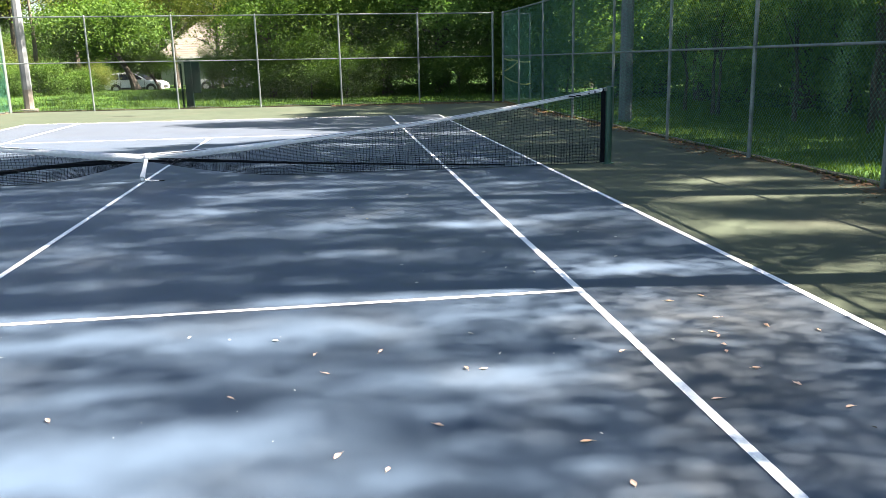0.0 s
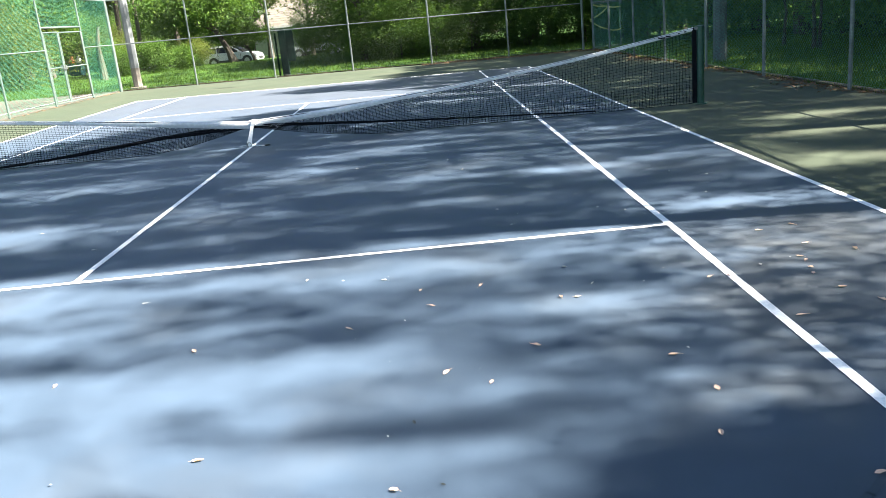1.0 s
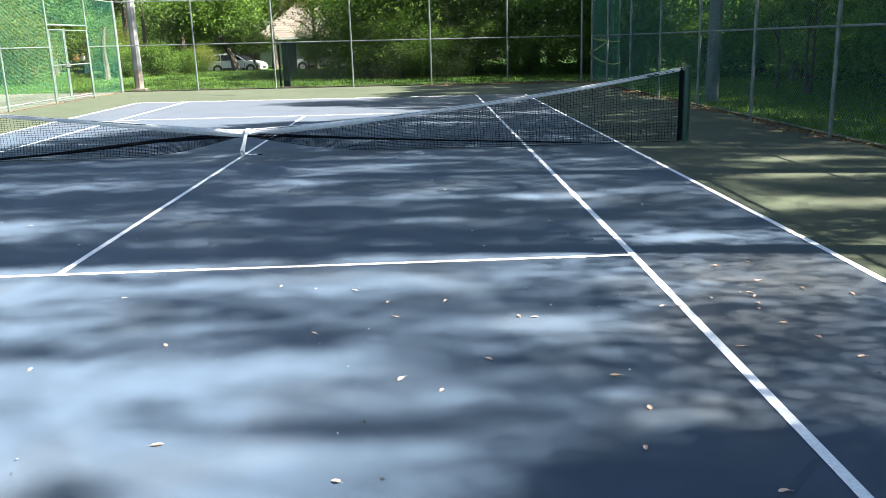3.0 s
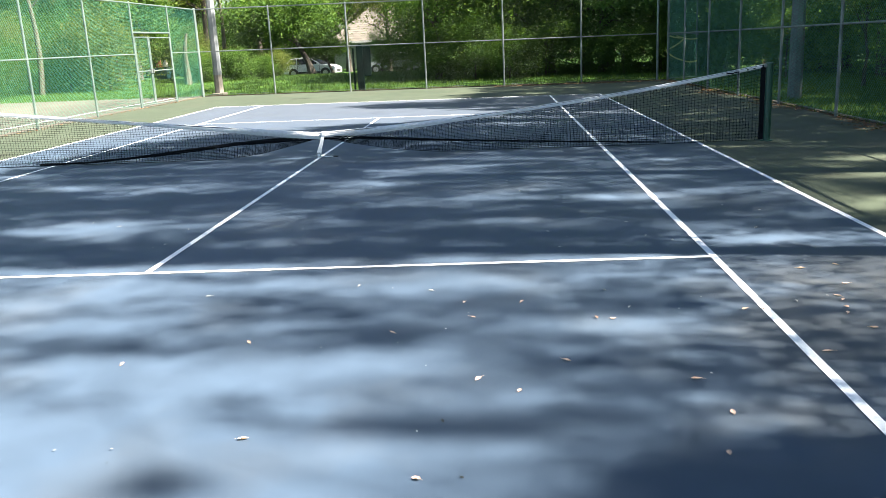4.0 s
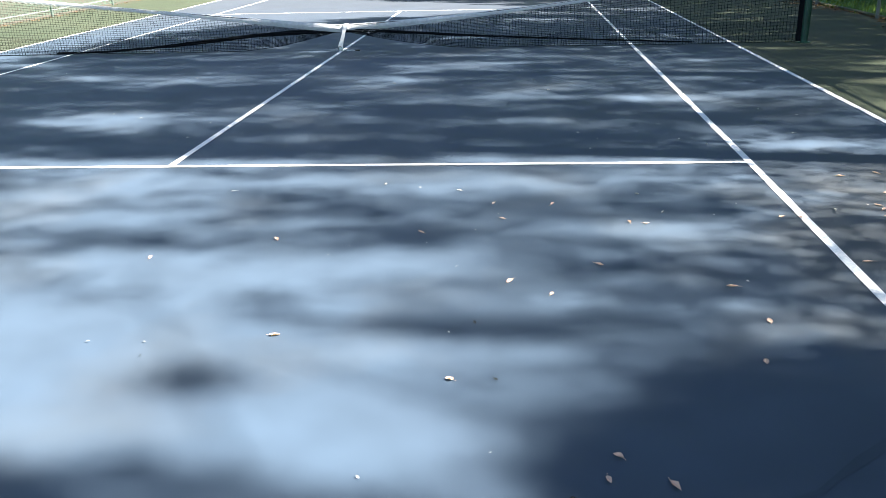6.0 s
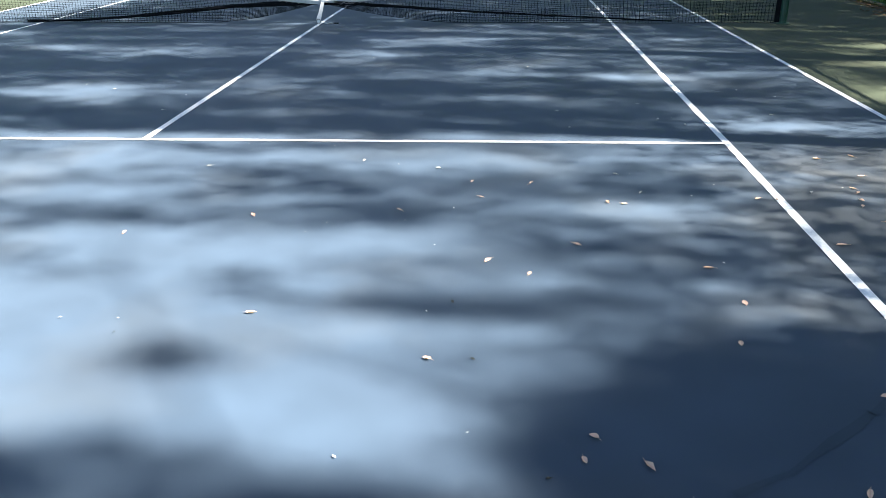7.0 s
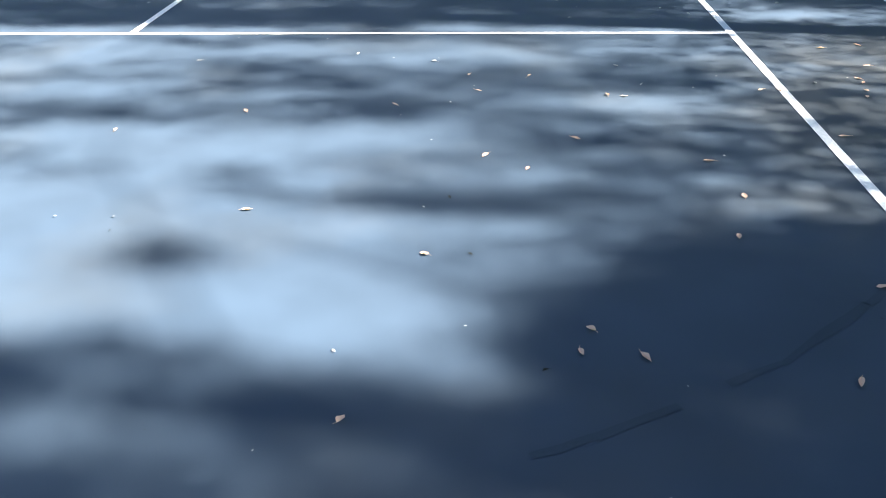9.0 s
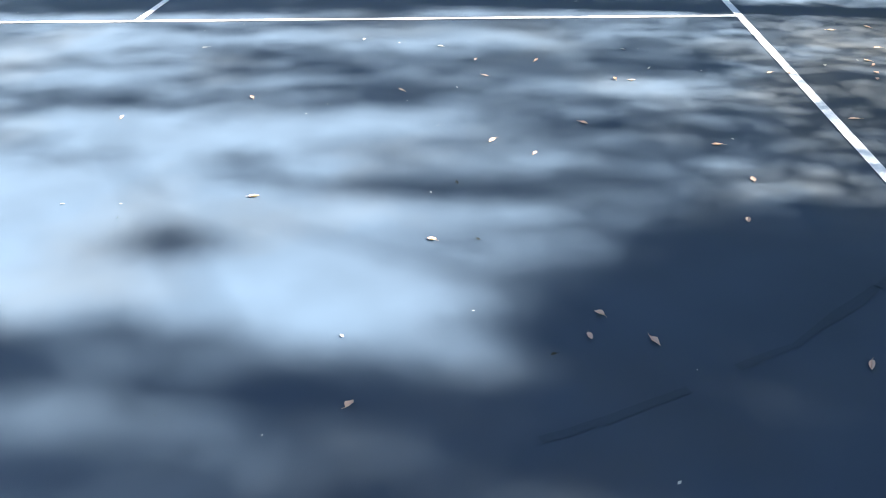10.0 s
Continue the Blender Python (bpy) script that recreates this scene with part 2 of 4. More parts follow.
def thing(name, label, category, group="", kind="", mesh=None, at=(0, 0, 0)):
    ob = new(name, mesh)
    ob.location = at
    return tagged(ob, label, category, group, kind)


def part(name, geo, mat, parent, label="", smooth=False):
    mats = mat if isinstance(mat, tuple) else (mat,)
    ob = new(name, geo.mesh(name, *mats, smooth=smooth) if isinstance(geo, Geo) else geo)
    ob.parent = parent
    if label:
        ob["label"] = label
    return ob


def bevel_part(name, geo, mat, parent, width=0.01, label="", segments=2):
    """A part with its edges rounded."""
    bm = bmesh.new()
    bm.from_mesh(geo.mesh(name, mat))
    bmesh.ops.remove_doubles(bm, verts=bm.verts, dist=1e-5)
    bmesh.ops.bevel(bm, geom=bm.edges[:], offset=width, segments=segments, affect="EDGES", clamp_overlap=True)
    me = bpy.data.meshes.new(name)
    bm.to_mesh(me)
    bm.free()
    me.materials.append(mat)
    return part(name, me, mat, parent, label)


def fall(y, x=2.0):
    """Height of the court, which drains slightly away from the near service line and, further on, towards the shaded side."""
    far = max(0.0, min(y, 20.0) + 6.4)
    return -0.0045 * far - 0.0085 * (min(max(x, -20.0), 20.0) - 2.0) * min(1.0, far / 18.0)


def lawn(x, y):
    """Height of the ground round the court."""
    k = min(1.0, max(0.0, (y - 37.0) / 20.0))
    return fall(y, x) - 0.035 - 0.75 * k * k * (3 - 2 * k)


def sheet(name, xs, ys, height, mats, pick=None, kind="structure", label="", category=""):
    """A ground sheet on a grid, with its height and material picked by place."""
    g = Geo()
    g.v = [(x, y, height(x, y)) for y in ys for x in xs]
    n = len(xs)
    for j in range(len(ys) - 1):
        for i in range(n - 1):
            g.f.append((j * n + i, j * n + i + 1, (j + 1) * n + i + 1, (j + 1) * n + i))
            g.m.append(pick((xs[i] + xs[i + 1]) / 2, (ys[j] + ys[j + 1]) / 2) if pick else 0)
    return thing(name, label, category, kind=kind, mesh=g.mesh(name, *mats))


# ---- ground, court and lines ----
FAR, LEFT, RIGHT = 17.9, -7.95, 8.52
xs = [-700, -300, -120, -60, -40, -30, -22, -17, -12, -8, -4, 0, 4, 8, 10, 12, 16, 22, 30, 45, 80, 200, 700]
ys = [-700, -200, -80, -40, -20, -6.4, 0, 6, 12, 18, 20, 24, 28, 33, 37, 40, 43, 46, 49, 52, 55, 58, 65, 80, 120, 300, 900]
sheet("ground", xs, ys, lawn, (M_GRASS,), label="mown green lawn round the fenced court", category="ground")
sheet("court", [LEFT - 0.12, -6.7, -5.485, *[-4.4 + 1.1 * k for k in range(9)], 5.485, 7.0, RIGHT + 0.1],
      [-18.2, -15.0, -11.885, *[-6.4 + 1.28 * k for k in range(-3, 14)], 11.885, *[13.0 + 1.25 * k for k in range(4)], 18.02], lambda x, y: fall(y, x), (M_GREEN, M_BLUE),
      lambda x, y: int(abs(x) < 5.485 and abs(y) < 11.885), label="blue tennis court with worn green surround", category="court")
sheet("pavement", [-17.5, -15, -12, -10, LEFT - 0.12], [-18.2, -6.4, *[-4 + 2.26 * k for k in range(11)]], lambda x, y: fall(y, x) - 0.01, (M_PATH,),
      label="pale sunlit pavement outside the fence", category="pavement")


def line(x0, y0, x1, y1):
    """A painted line, a thin skin on the court."""
    g = Geo()
    steps = sorted({y0, y1, *[v for v in (-6.4 + 1.28 * k for k in range(20)) if y0 < v < y1]})
    for a, b in zip(steps, steps[1:]):
        g.add([(x, y, fall(y, x) + 0.004) for x, y in ((x0, a), (x1, a), (x1, b), (x0, b))], [(0, 1, 2, 3)])
    thing("court_line", "white painted line on the court", "court line", "court lines", "structure", g.mesh("court_line", M_LINE))


W = 0.05
for s in (-1, 1):
    for edge in (5.485, 4.115):
        a, b = sorted((s * edge, s * (edge - W)))
        line(a, -11.885, b, 11.885)
    for edge, half in ((6.40, 4.065), (11.885, 5.435)):
        for h0, h1 in (((-half, -4.115), (-4.065, 4.065), (4.115, half)) if half > 5 else ((-half, half),)):
            a, b = sorted((s * edge, s * (edge - W)))
            line(h0, a, h1, b)
line(-W / 2, -6.35, W / 2, 6.35)
line(-9.02, -18, -8.92, 18)


def crack(path, width, seed, mat=M_CRACK):
    """A filled crack that wanders a little."""
    rnd, g, left, right = random.Random(seed), Geo(), [], []
    for (xa, ya), (xb, yb) in zip(path, path[1:]):
        n = max(2, int(math.hypot(xb - xa, yb - ya) / 0.12))
        for k in range(n + 1):
            x, y = xa + (xb - xa) * k / n + rnd.uniform(-1, 1) * 0.006, ya + (yb - ya) * k / n + rnd.uniform(-1, 1) * 0.006
            d = Vector((yb - ya, xa - xb, 0)).normalized() * width * rnd.uniform(0.3, 0.62)
            left.append((x - d.x, y - d.y, fall(y, x) + 0.0015))
            right.append((x + d.x, y + d.y, fall(y, x) + 0.0015))
    n = len(left)
    g.add(left + right, [(k, k + 1, n + k + 1, n + k) for k in range(n - 1)])
    thing("court_crack", "dark filled crack in the court", "crack", "court cracks", "structure", g.mesh("court_crack", mat))


crack([(2.62, -10.42), (2.79, -10.34), (3.04, -10.2)], 0.03, 6, M_HAIR)
crack([(3.2, -10.1), (3.38, -10.0), (3.75, -9.67), (4.05, -9.35)], 0.034, 7, M_HAIR)


# ---- net ----
def tape_top(x):
    """Height of the slack net's top edge."""
    a = abs(x)
    return (0.36 + 0.05 * a + 0.0098 * a * a if x > 0 else 0.36 + 0.088 * a + 0.002 * a * a) + fall(0, x)


def net_foot(x):
    """Height of the netting's lower edge, gathered up at the strap."""
    k = max(0.0, 1 - abs(x) / (1.5 if x < 0 else 1.9))
    return fall(0, x) + 0.012 + 0.27 * k ** 1.5


def build_net():
    net = thing("tennis_net", "slack black tennis net with white top band", "net")
    bulge = lambda x, v: 0.10 * math.sin(math.pi * min(1, v)) * max(0, 1 - abs(x) / 4.5) - 0.03 * math.sin(x * 1.7)
    at = lambda x, v: (x, bulge(x, v) * v, tape_top(x) - 0.03 + (net_foot(x) - tape_top(x) + 0.03) * v)
    g, cols, rows = Geo(), 280, 22
    span = [-6.29 + 12.58 * k / cols for k in range(cols + 1)]
    for k, x in enumerate(span):
        g.tube([at(x + 0.008 * math.sin(7 * v + k), v) for v in (0, 0.2, 0.4, 0.6, 0.8, 1)], 0.0025, 3, caps=False)
    for r in range(1, rows + 1):
        v = r / rows
        g.tube([at(x, v) for x in span[::4]], 0.0023 if r < rows else 0.004, 3, caps=False)
    part("netting", g, M_CORD, net)
    # the slack lower part hangs doubled
    g = Geo()
    hang = lambda x, v: (x + 0.02, at(x, v)[1] + 0.05 + 0.05 * math.sin(2.3 * x) * (v - 0.55), at(x, v)[2] - 0.012 * math.sin(5 * x))
    for k, x in enumerate(span):
        top = 0.72 + 0.12 * math.sin(0.9 * x + 1)
        g.tube([hang(x + 0.01 * math.sin(5 * v + k), v) for v in (top, (1 + top) / 2, 0.99)], 0.002, 3, caps=False)
    for r in range(16, rows + 1):
        g.tube([hang(x, min(0.99, (r - 0.4) / rows)) for x in span[::4]], 0.002, 3, caps=False)
    part("slack_netting", g, M_CORD, net)
    g = Geo()
    pts = [-6.3 + 12.6 * k / 90 for k in range(91)]
    prof = []
    for x in pts:
        near = max(0.0, 1 - abs(x) / 2.6)
        wide, sway = 0.05 + 0.06 * near, 0.03 * near * math.sin(3 * x + 0.5)
        z = tape_top(x)
        prof.append([(x, sway - 0.008, z - wide), (x, sway - 0.014 - 0.03 * near, z - wide / 2), (x, sway - 0.004, z), (x, sway + 0.004, z), (x, sway + 0.012, z - wide / 2), (x, sway + 0.008, z - wide)])
    g.v = [p for row in prof for p in row]
    g.f = [(6 * k + i, 6 * k + i + 1, 6 * k + i + 7, 6 * k + i + 6) for k in range(90) for i in range(5)]
    g.m = [0] * len(g.f)
    part("top_band", g, M_TAPE, net, "creased white vinyl top band", True)
    for x, w in ((5.86, 0.05), (5.95, 0.035), (6.1, 0.012), (6.19, 0.014)):
        g, z = Geo(), tape_top(x)
        g.box((x - w, -0.0165, z - 0.042), (x + w, -0.0125, z - 0.024))
        part("printed_mark", g, M_CORD, net, "small dark printed mark")
    g = Geo()
    g.tube([(x, -0.006, tape_top(x) - 0.012) for x in pts[::3]], 0.004, 5)
    part("cable", g, M_CORD, net)
    g = Geo()
    low = [(-4.3, 0.015), (-3.5, 0.03), (-2.5, 0.10), (-1.2, 0.22), (-0.5, 0.255), (0.0, 0.27), (0.3, 0.26), (0.7, 0.24), (1.75, 0.17), (2.8, 0.12), (3.8, 0.07), (4.9, 0.02)]
    r, pts2 = random.Random(3), [(low[0][0] + (low[-1][0] - low[0][0]) * k / 60) for k in range(61)]
    thick = lambda x: 0.01 + 0.021 * max(0.0, 1 - abs(x + 0.8) / 3.6)
    for s in range(9):
        a, w, q = r.uniform(0, 6.28), r.uniform(0.8, 2.6), r.uniform(0.25, 1.0)
        g = Geo()
        g.tube([(x, 0.012 + q * thick(x) * math.cos(a + w * x), fall(0, x) + float(np.interp(x, [p[0] for p in low], [p[1] for p in low])) + 1.1 * q * thick(x) * math.sin(a + w * x) + 0.012) for x in pts2], [0.35 * thick(x) * r.uniform(0.7, 1.2) for x in pts2], 5)
        part("hem_strand", g, M_CORD, net, "black netting gathered into a rope", True)
    for x0, x1 in ((-5.6, -2.9), (-2.9, -0.2), (0.3, 2.9), (2.9, 5.6)):
        g, n = Geo(), int((x1 - x0) / 0.045)
        low_edge = lambda x: tape_top(x) - 0.05 - 0.06 * max(0.0, 1 - abs(x) / 2.6)
        g.tube([(x0 + 0.045 * k, -0.018, low_edge(x0 + 0.045 * k) + (0.016 if k % 2 else -0.016)) for k in range(n)], 0.0026, 4)
        part("lacing_cord", g, M_TAPE, net, "white lacing cord")
    for s in (-1, 1):
        g = Geo()
        g.box((s * 6.315 - 0.03, -0.012, 0.02 + fall(0, s * 6.3)), (s * 6.315 + 0.03, 0.012, tape_top(s * 6.3) - 0.01))
        part("side_band", g, M_CORD, net)
    g = Geo()
    ribbon = [(0.072, -0.05, 0.365, 0.027), (0.05, -0.055, 0.28, 0.024), (0.018, -0.06, 0.17, 0.026), (-0.012, -0.066, 0.08, 0.033), (-0.02, -0.07, 0.03, 0.036), (-0.005, -0.06, 0.004, 0.03)]
    for back in (0, 0.004):
        g.v += [(x + s * w, y + back, z + fall(0, 0)) for x, y, z, w in ribbon for s in (-1, 1)]
    n = 2 * len(ribbon)
    for k in range(len(ribbon) - 1):
        a = 2 * k
        g.f += [(a, a + 1, a + 3, a + 2), (n + a + 2, n + a + 3, n + a + 1, n + a), (a, a + 2, n + a + 2, n + a), (a + 3, a + 1, n + a + 1, n + a + 3)]
        g.m += [0] * 4
    part("centre_strap", g, M_LINE, net, "white webbing strap anchored to the court")
    g = Geo()
    g.box((0.035, -0.056, 0.30 + fall(0, 0)), (0.115, 0.03, 0.372 + fall(0, 0)))
    bevel_part("strap_loop", g, M_LINE, net, 0.012)
    g = Geo()
    g.tube([(-0.02 + 0.028 * math.cos(w), -0.072, 0.035 + fall(0, 0) + 0.032 * math.sin(w)) for w in [6.2832 * k / 14 for k in range(15)]], 0.006, 6)
    part("anchor_ring", g, M_STEEL, net)
    g = Geo()
    tail = [(0.0, -0.07, 0.006), (0.05, -0.085, 0.02), (0.1, -0.075, 0.006), (0.15, -0.08, 0.014), (0.2, -0.065, 0.005)]
    g.v += [(x, y + s * 0.018, z + fall(0, 0) + dz) for dz in (0, 0.003) for x, y, z in tail for s in (-1, 1)]
    n = 2 * len(tail)
    for k in range(len(tail) - 1):
        a = 2 * k
        g.f += [(a + 2, a + 3, a + 1, a), (n + a, n + a + 1, n + a + 3, n + a + 2), (a, a + 2, n + a + 2, n + a), (a + 3, a + 1, n + a + 1, n + a + 3)]
        g.m += [0] * 4
    part("strap_tail", g, M_LINE, net)
    g = Geo()
    g.box((0.19, -0.085, fall(0, 0) + 0.002), (0.27, -0.055, fall(0, 0) + 0.018))
    bevel_part("strap_buckle", g, M_CRACK, net, 0.005)
    return net


build_net()


def net_post(s):
    post = thing("net_post", "dark green steel net post", "net post", "net posts", at=(s * 6.4, 0, fall(0, s * 6.4)))
    g = Geo()
    g.tube([(0, 0, -0.01), (0, 0, 1.06)], 0.05, 16)
    part("tube", g, M_NETPOST, post, smooth=False)
    g = Geo()
    g.tube([(0, 0, 1.06), (0, 0, 1.075), (0, 0, 1.085)], [0.056, 0.056, 0.03], 16)
    part("cap", g, M_NETPOST, post)
    g = Geo()
    g.tube([(0, 0, -0.01), (0, 0, 0.012)], 0.085, 16)
    part("base_collar", g, M_NETPOST, post)
    g = Geo()
    g.tube([(-s * 0.06, -0.03, 1.045), (-s * 0.06, 0.03, 1.045)], 0.025, 10)
    part("pulley", g, M_STEEL, post)
    for z in (0.25, 0.55, 0.85):
        g = Geo()
        g.box((-s * 0.075 - 0.02, -0.006, z), (-s * 0.05 + 0.012, 0.006, z + 0.02))
        part("lacing_bar", g, M_NETPOST, post)


net_post(1)
net_post(-1)


# ---- chain-link fences ----
def chain_link(parent, a, b, z0, z1, mat, wire=0.0021, pitch=0.07, bow=0.0, name="chain_link"):
    """Woven wire between two ground points: two sets of slanting wires that cross in front of and behind each other."""
    a, b = Vector((*a, 0)), Vector((*b, 0))
    d, high = (b - a).normalized(), z1 - z0
    out, long = Vector((-d.y, d.x, 0)), (b - a).length
    g, n = Geo(), int((long + high) / pitch) + 1
    for way in (1, -1):
        for k in range(n):
            s0 = k * pitch - (high if way > 0 else 0)
            lo, hi = (max(0, -s0), min(high, long - s0)) if way > 0 else (max(0, s0 - long), min(high, s0))
            if hi - lo < 0.02:
                continue
            p = [a + d * (s0 + way * h) + out * (way * 0.002 + bow * math.sin(3.1 * (s0 + way * h)) * h) + Vector((0, 0, z0 + h)) for h in (lo, (lo + hi) / 2, hi)]
            g.tube(p, wire, 3, caps=False)
    return part(name, g, mat, parent)


def post_at(parent, x, y, high, r, mat, name="post"):
    z = fall(y, x)
    g = Geo()
    g.tube([(x, y, z - 0.05), (x, y, z + high)], r, 10, caps=False)
    g.tube([(x, y, z + high), (x, y, z + high + 0.02), (x, y, z + high + 0.05)], [r * 1.2, r * 1.15, r * 0.35], 10)
    return part(name, g, mat, parent, smooth=False)


def rail(parent, p, q, r, mat, name="rail"):
    g = Geo()
    g.tube([p, q], r, 8)
    return part(name, g, mat, parent)


def fence_run(parent, spots, high, wire_mat, steel, wire, r=0.03, skip=()):
    """Posts at the spots, a top, a middle and a bottom rail, and wire between."""
    for k, (x, y) in enumerate(spots):
        post_at(parent, x, y, high, r * (1.35 if k in (0, len(spots) - 1) else 1.0), steel)
    for k, (p, q) in enumerate(zip(spots, spots[1:])):
        z, w = fall(p[1], p[0]), fall(q[1], q[0])
        rail(parent, (*p, z + high), (*q, w + high), 0.021, steel, "top_rail")
        if k in skip:
            continue
        rail(parent, (*p, z + high / 2 + 0.06), (*q, w + high / 2 + 0.06), 0.019, steel, "middle_rail")
        rail(parent, (*p, z + 0.07), (*q, w + 0.07), 0.004, steel, "tension_wire")
        chain_link(parent, p, q, (z + w) / 2 + 0.05, (z + w) / 2 + high, wire_mat, wire, bow=0.004)


HIGH = 3.03
fence = thing("far_fence", "tall galvanised chain-link fence behind the baseline", "fence", "court fences")
fence_run(fence, [(LEFT, FAR), (-5.32, FAR), (-2.59, FAR), (0.12, FAR), (2.87, FAR), (5.56, FAR), (8.17, FAR)], HIGH, M_WIRE, M_STEEL, 0.0009)
fence = thing("near_fence", "tall galvanised chain-link fence behind the baseline", "fence", "court fences")
fence_run(fence, [(LEFT + 16.35 * k / 6, -18.1) for k in range(7)], HIGH, M_WIRE, M_STEEL, 0.0009)
fence = thing("side_fence", "tall chain-link fence of grey posts, shaded by trees", "fence", "court fences")
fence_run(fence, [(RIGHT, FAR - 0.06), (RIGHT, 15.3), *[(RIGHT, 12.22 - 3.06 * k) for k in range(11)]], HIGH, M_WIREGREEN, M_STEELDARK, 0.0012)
fence = thing("side_fence", "sunlit green chain-link fence with pale posts", "fence", "court fences")
spots = [(LEFT, y) for y in (17.82, 15.3, 12.45, 9.6, 6.6, 3.65, 0.7, -2.25, -5.2, -8.15, -11.1, -14.05, -17)]
fence_run(fence, spots, HIGH, M_VINYL, M_PALEPAINT, 0.0026, 0.03, skip=(1,))
# the gateway in the sunlit fence
z = fall(13.9, LEFT)
rail(fence, (LEFT, 12.45, z + 2.2), (LEFT, 15.3, z + 2.2), 0.03, M_PALEPAINT, "header_rail")
chain_link(fence, (LEFT, 12.45), (LEFT, 15.3), z + 2.2, z + HIGH, M_VINYL, 0.0024)


def gate_leaf(x0, y0, x1, y1, low, high, label, wire=M_VINYL):
    gate = thing("chain_link_gate", label, "gate", "fence gates")
    z = fall(y0, x0)
    for x, y in ((x0, y0), (x1, y1)):
        g = Geo()
        g.tube([(x, y, z + low), (x, y, z + high)], 0.026, 8)
        part("stile", g, M_PALEPAINT, gate)
    for h in (low + 0.02, (low + high) / 2, high - 0.02):
        rail(gate, (x0, y0, z + h), (x1, y1, z + h), 0.02, M_PALEPAINT, "frame_rail")
    chain_link(gate, (x0, y0), (x1, y1), z + low, z + high, wire, 0.0024)
    g = Geo()
    g.box((x1 - 0.03, y1 - 0.09, z + (low + high) / 2 - 0.06), (x1 + 0.05, y1 + 0.05, z + (low + high) / 2 + 0.06))
    part("latch", g, M_STEEL, gate)
    return gate


gate_leaf(LEFT, 12.53, LEFT, 13.5, 0.05, 2.08, "narrow closed chain-link gate with green mesh")
gate_leaf(LEFT + 0.02, 15.2, LEFT, 13.58, 0.05, 2.08, "wide chain-link gate with pale steel frame", M_WIRE)
# the closed-off opening at the shaded corner
gate = gate_leaf(RIGHT + 0.02, FAR, RIGHT + 0.97, FAR + 0.02, 0.05, 3.0, "tall green mesh gate tied with yellow tape")
g = Geo()
for (xa, za), (xb, zb) in (((8.5, 1.52), (9.1, 1.42)), ((9.1, 1.42), (8.45, 1.02)), ((8.45, 0.98), (9.0, 0.66)), ((9.0, 0.66), (9.5, 0.62)), ((8.8, 1.48), (9.5, 1.36))):
    n = 8
    mid = [Vector((xa + (xb - xa) * k / n, FAR - 0.05 - 0.01 * math.sin(3.14 * k / n), za + (zb - za) * k / n - 0.05 * math.sin(3.14 * k / n) + fall(18, 9))) for k in range(n + 1)]
    up = Vector((-(zb - za), 0, xb - xa)).normalized() * 0.022
    top = [p + up for p in mid] + [p - up for p in mid] + [p + up + Vector((0, 0.003, 0)) for p in mid] + [p - up + Vector((0, 0.003, 0)) for p in mid]
    m = n + 1
    g.add(top, [(k, k + 1, m + k + 1, m + k) for k in range(n)] + [(2 * m + k + 1, 2 * m + k, 3 * m + k, 3 * m + k + 1) for k in range(n)] + [(k + 1, k, 2 * m + k, 2 * m + k + 1) for k in range(n)])
thing("caution_tape", "yellow-green caution tape zigzagged across the gate", "tape", mesh=g.mesh("caution_tape", M_CAUTION))
post = thing("steel_post", "pale steel post beyond the pavement", "post", at=(-16.3, 18.8, lawn(0, 18.8)))
g = Geo()
g.tube([(0, 0, -0.05), (0, 0, 3.0), (0, 0, 3.04)], [0.04, 0.04, 0.02], 10)
part("tube", g, M_PALEPAINT, post)


# ---- light poles and sign ----
def light_pole(x, y, mat=None, label="weathered grey court light pole with rusty base"):
    pole = thing("light_pole", label, "light pole", "court light poles", at=(x, y, lawn(x, y)))
    g = Geo()
    g.tube([(0, 0, 0.75), (0, 0, 4), (0, 0, 7.8)], [0.155, 0.138, 0.11], 8)
    part("shaft", g, mat or M_POLE, pole)
    g = Geo()
    g.tube([(0, 0, -0.1), (0, 0, 0.75)], [0.162, 0.1555], 8)
    part("lower_shaft", g, mat or M_POLEBASE, pole, "" if mat else "rust-stained lower shaft")
    g = Geo()
    g.tube([(0, 0, -0.1), (0, 0, 0.07), (0, 0, 0.09)], [0.3, 0.3, 0.26], 14)
    if not mat:
        part("footing", g, M_PATH, pole)
    g = Geo()
    g.tube([(0, 0, 7.79), (0, 0, 7.86)], [0.12, 0.09], 8)
    part("cap", g, M_POLE, pole)


light_pole(-7.82, 19.3)
# these two get the colour with the tree shade in it
light_pole(9.45, 7.9, M_POLESHADE, "grey light pole, coloured darker for tree shade")
light_pole(9.45, -6.97, M_POLESHADE, "grey light pole, coloured darker for tree shade")

sign = thing("park_sign", "dark green wooden park sign on a post, seen from behind", "sign", at=(-2.28, 18.7, lawn(0, 18.7)))
g = Geo()
g.box((-0.15, -0.09, -0.1), (0.09, 0.09, 1.62))
bevel_part("sign_post", g, M_POSTGREEN, sign, 0.015)
g = Geo()
g.box((-0.08, -0.1, 1.615), (0.06, 0.1, 1.68))
bevel_part("post_cap", g, M_POSTGREEN, sign, 0.02)
g = Geo()
g.box((0.085, -0.04, 0.55), (0.36, 0.04, 1.6))
bevel_part("panel", g, M_POSTGREEN, sign, 0.02)
g = Geo()
g.box((-0.3, -0.03, -0.1), (-0.24, 0.03, 1.55))
part("thin_post", g, M_POSTGREEN, sign)


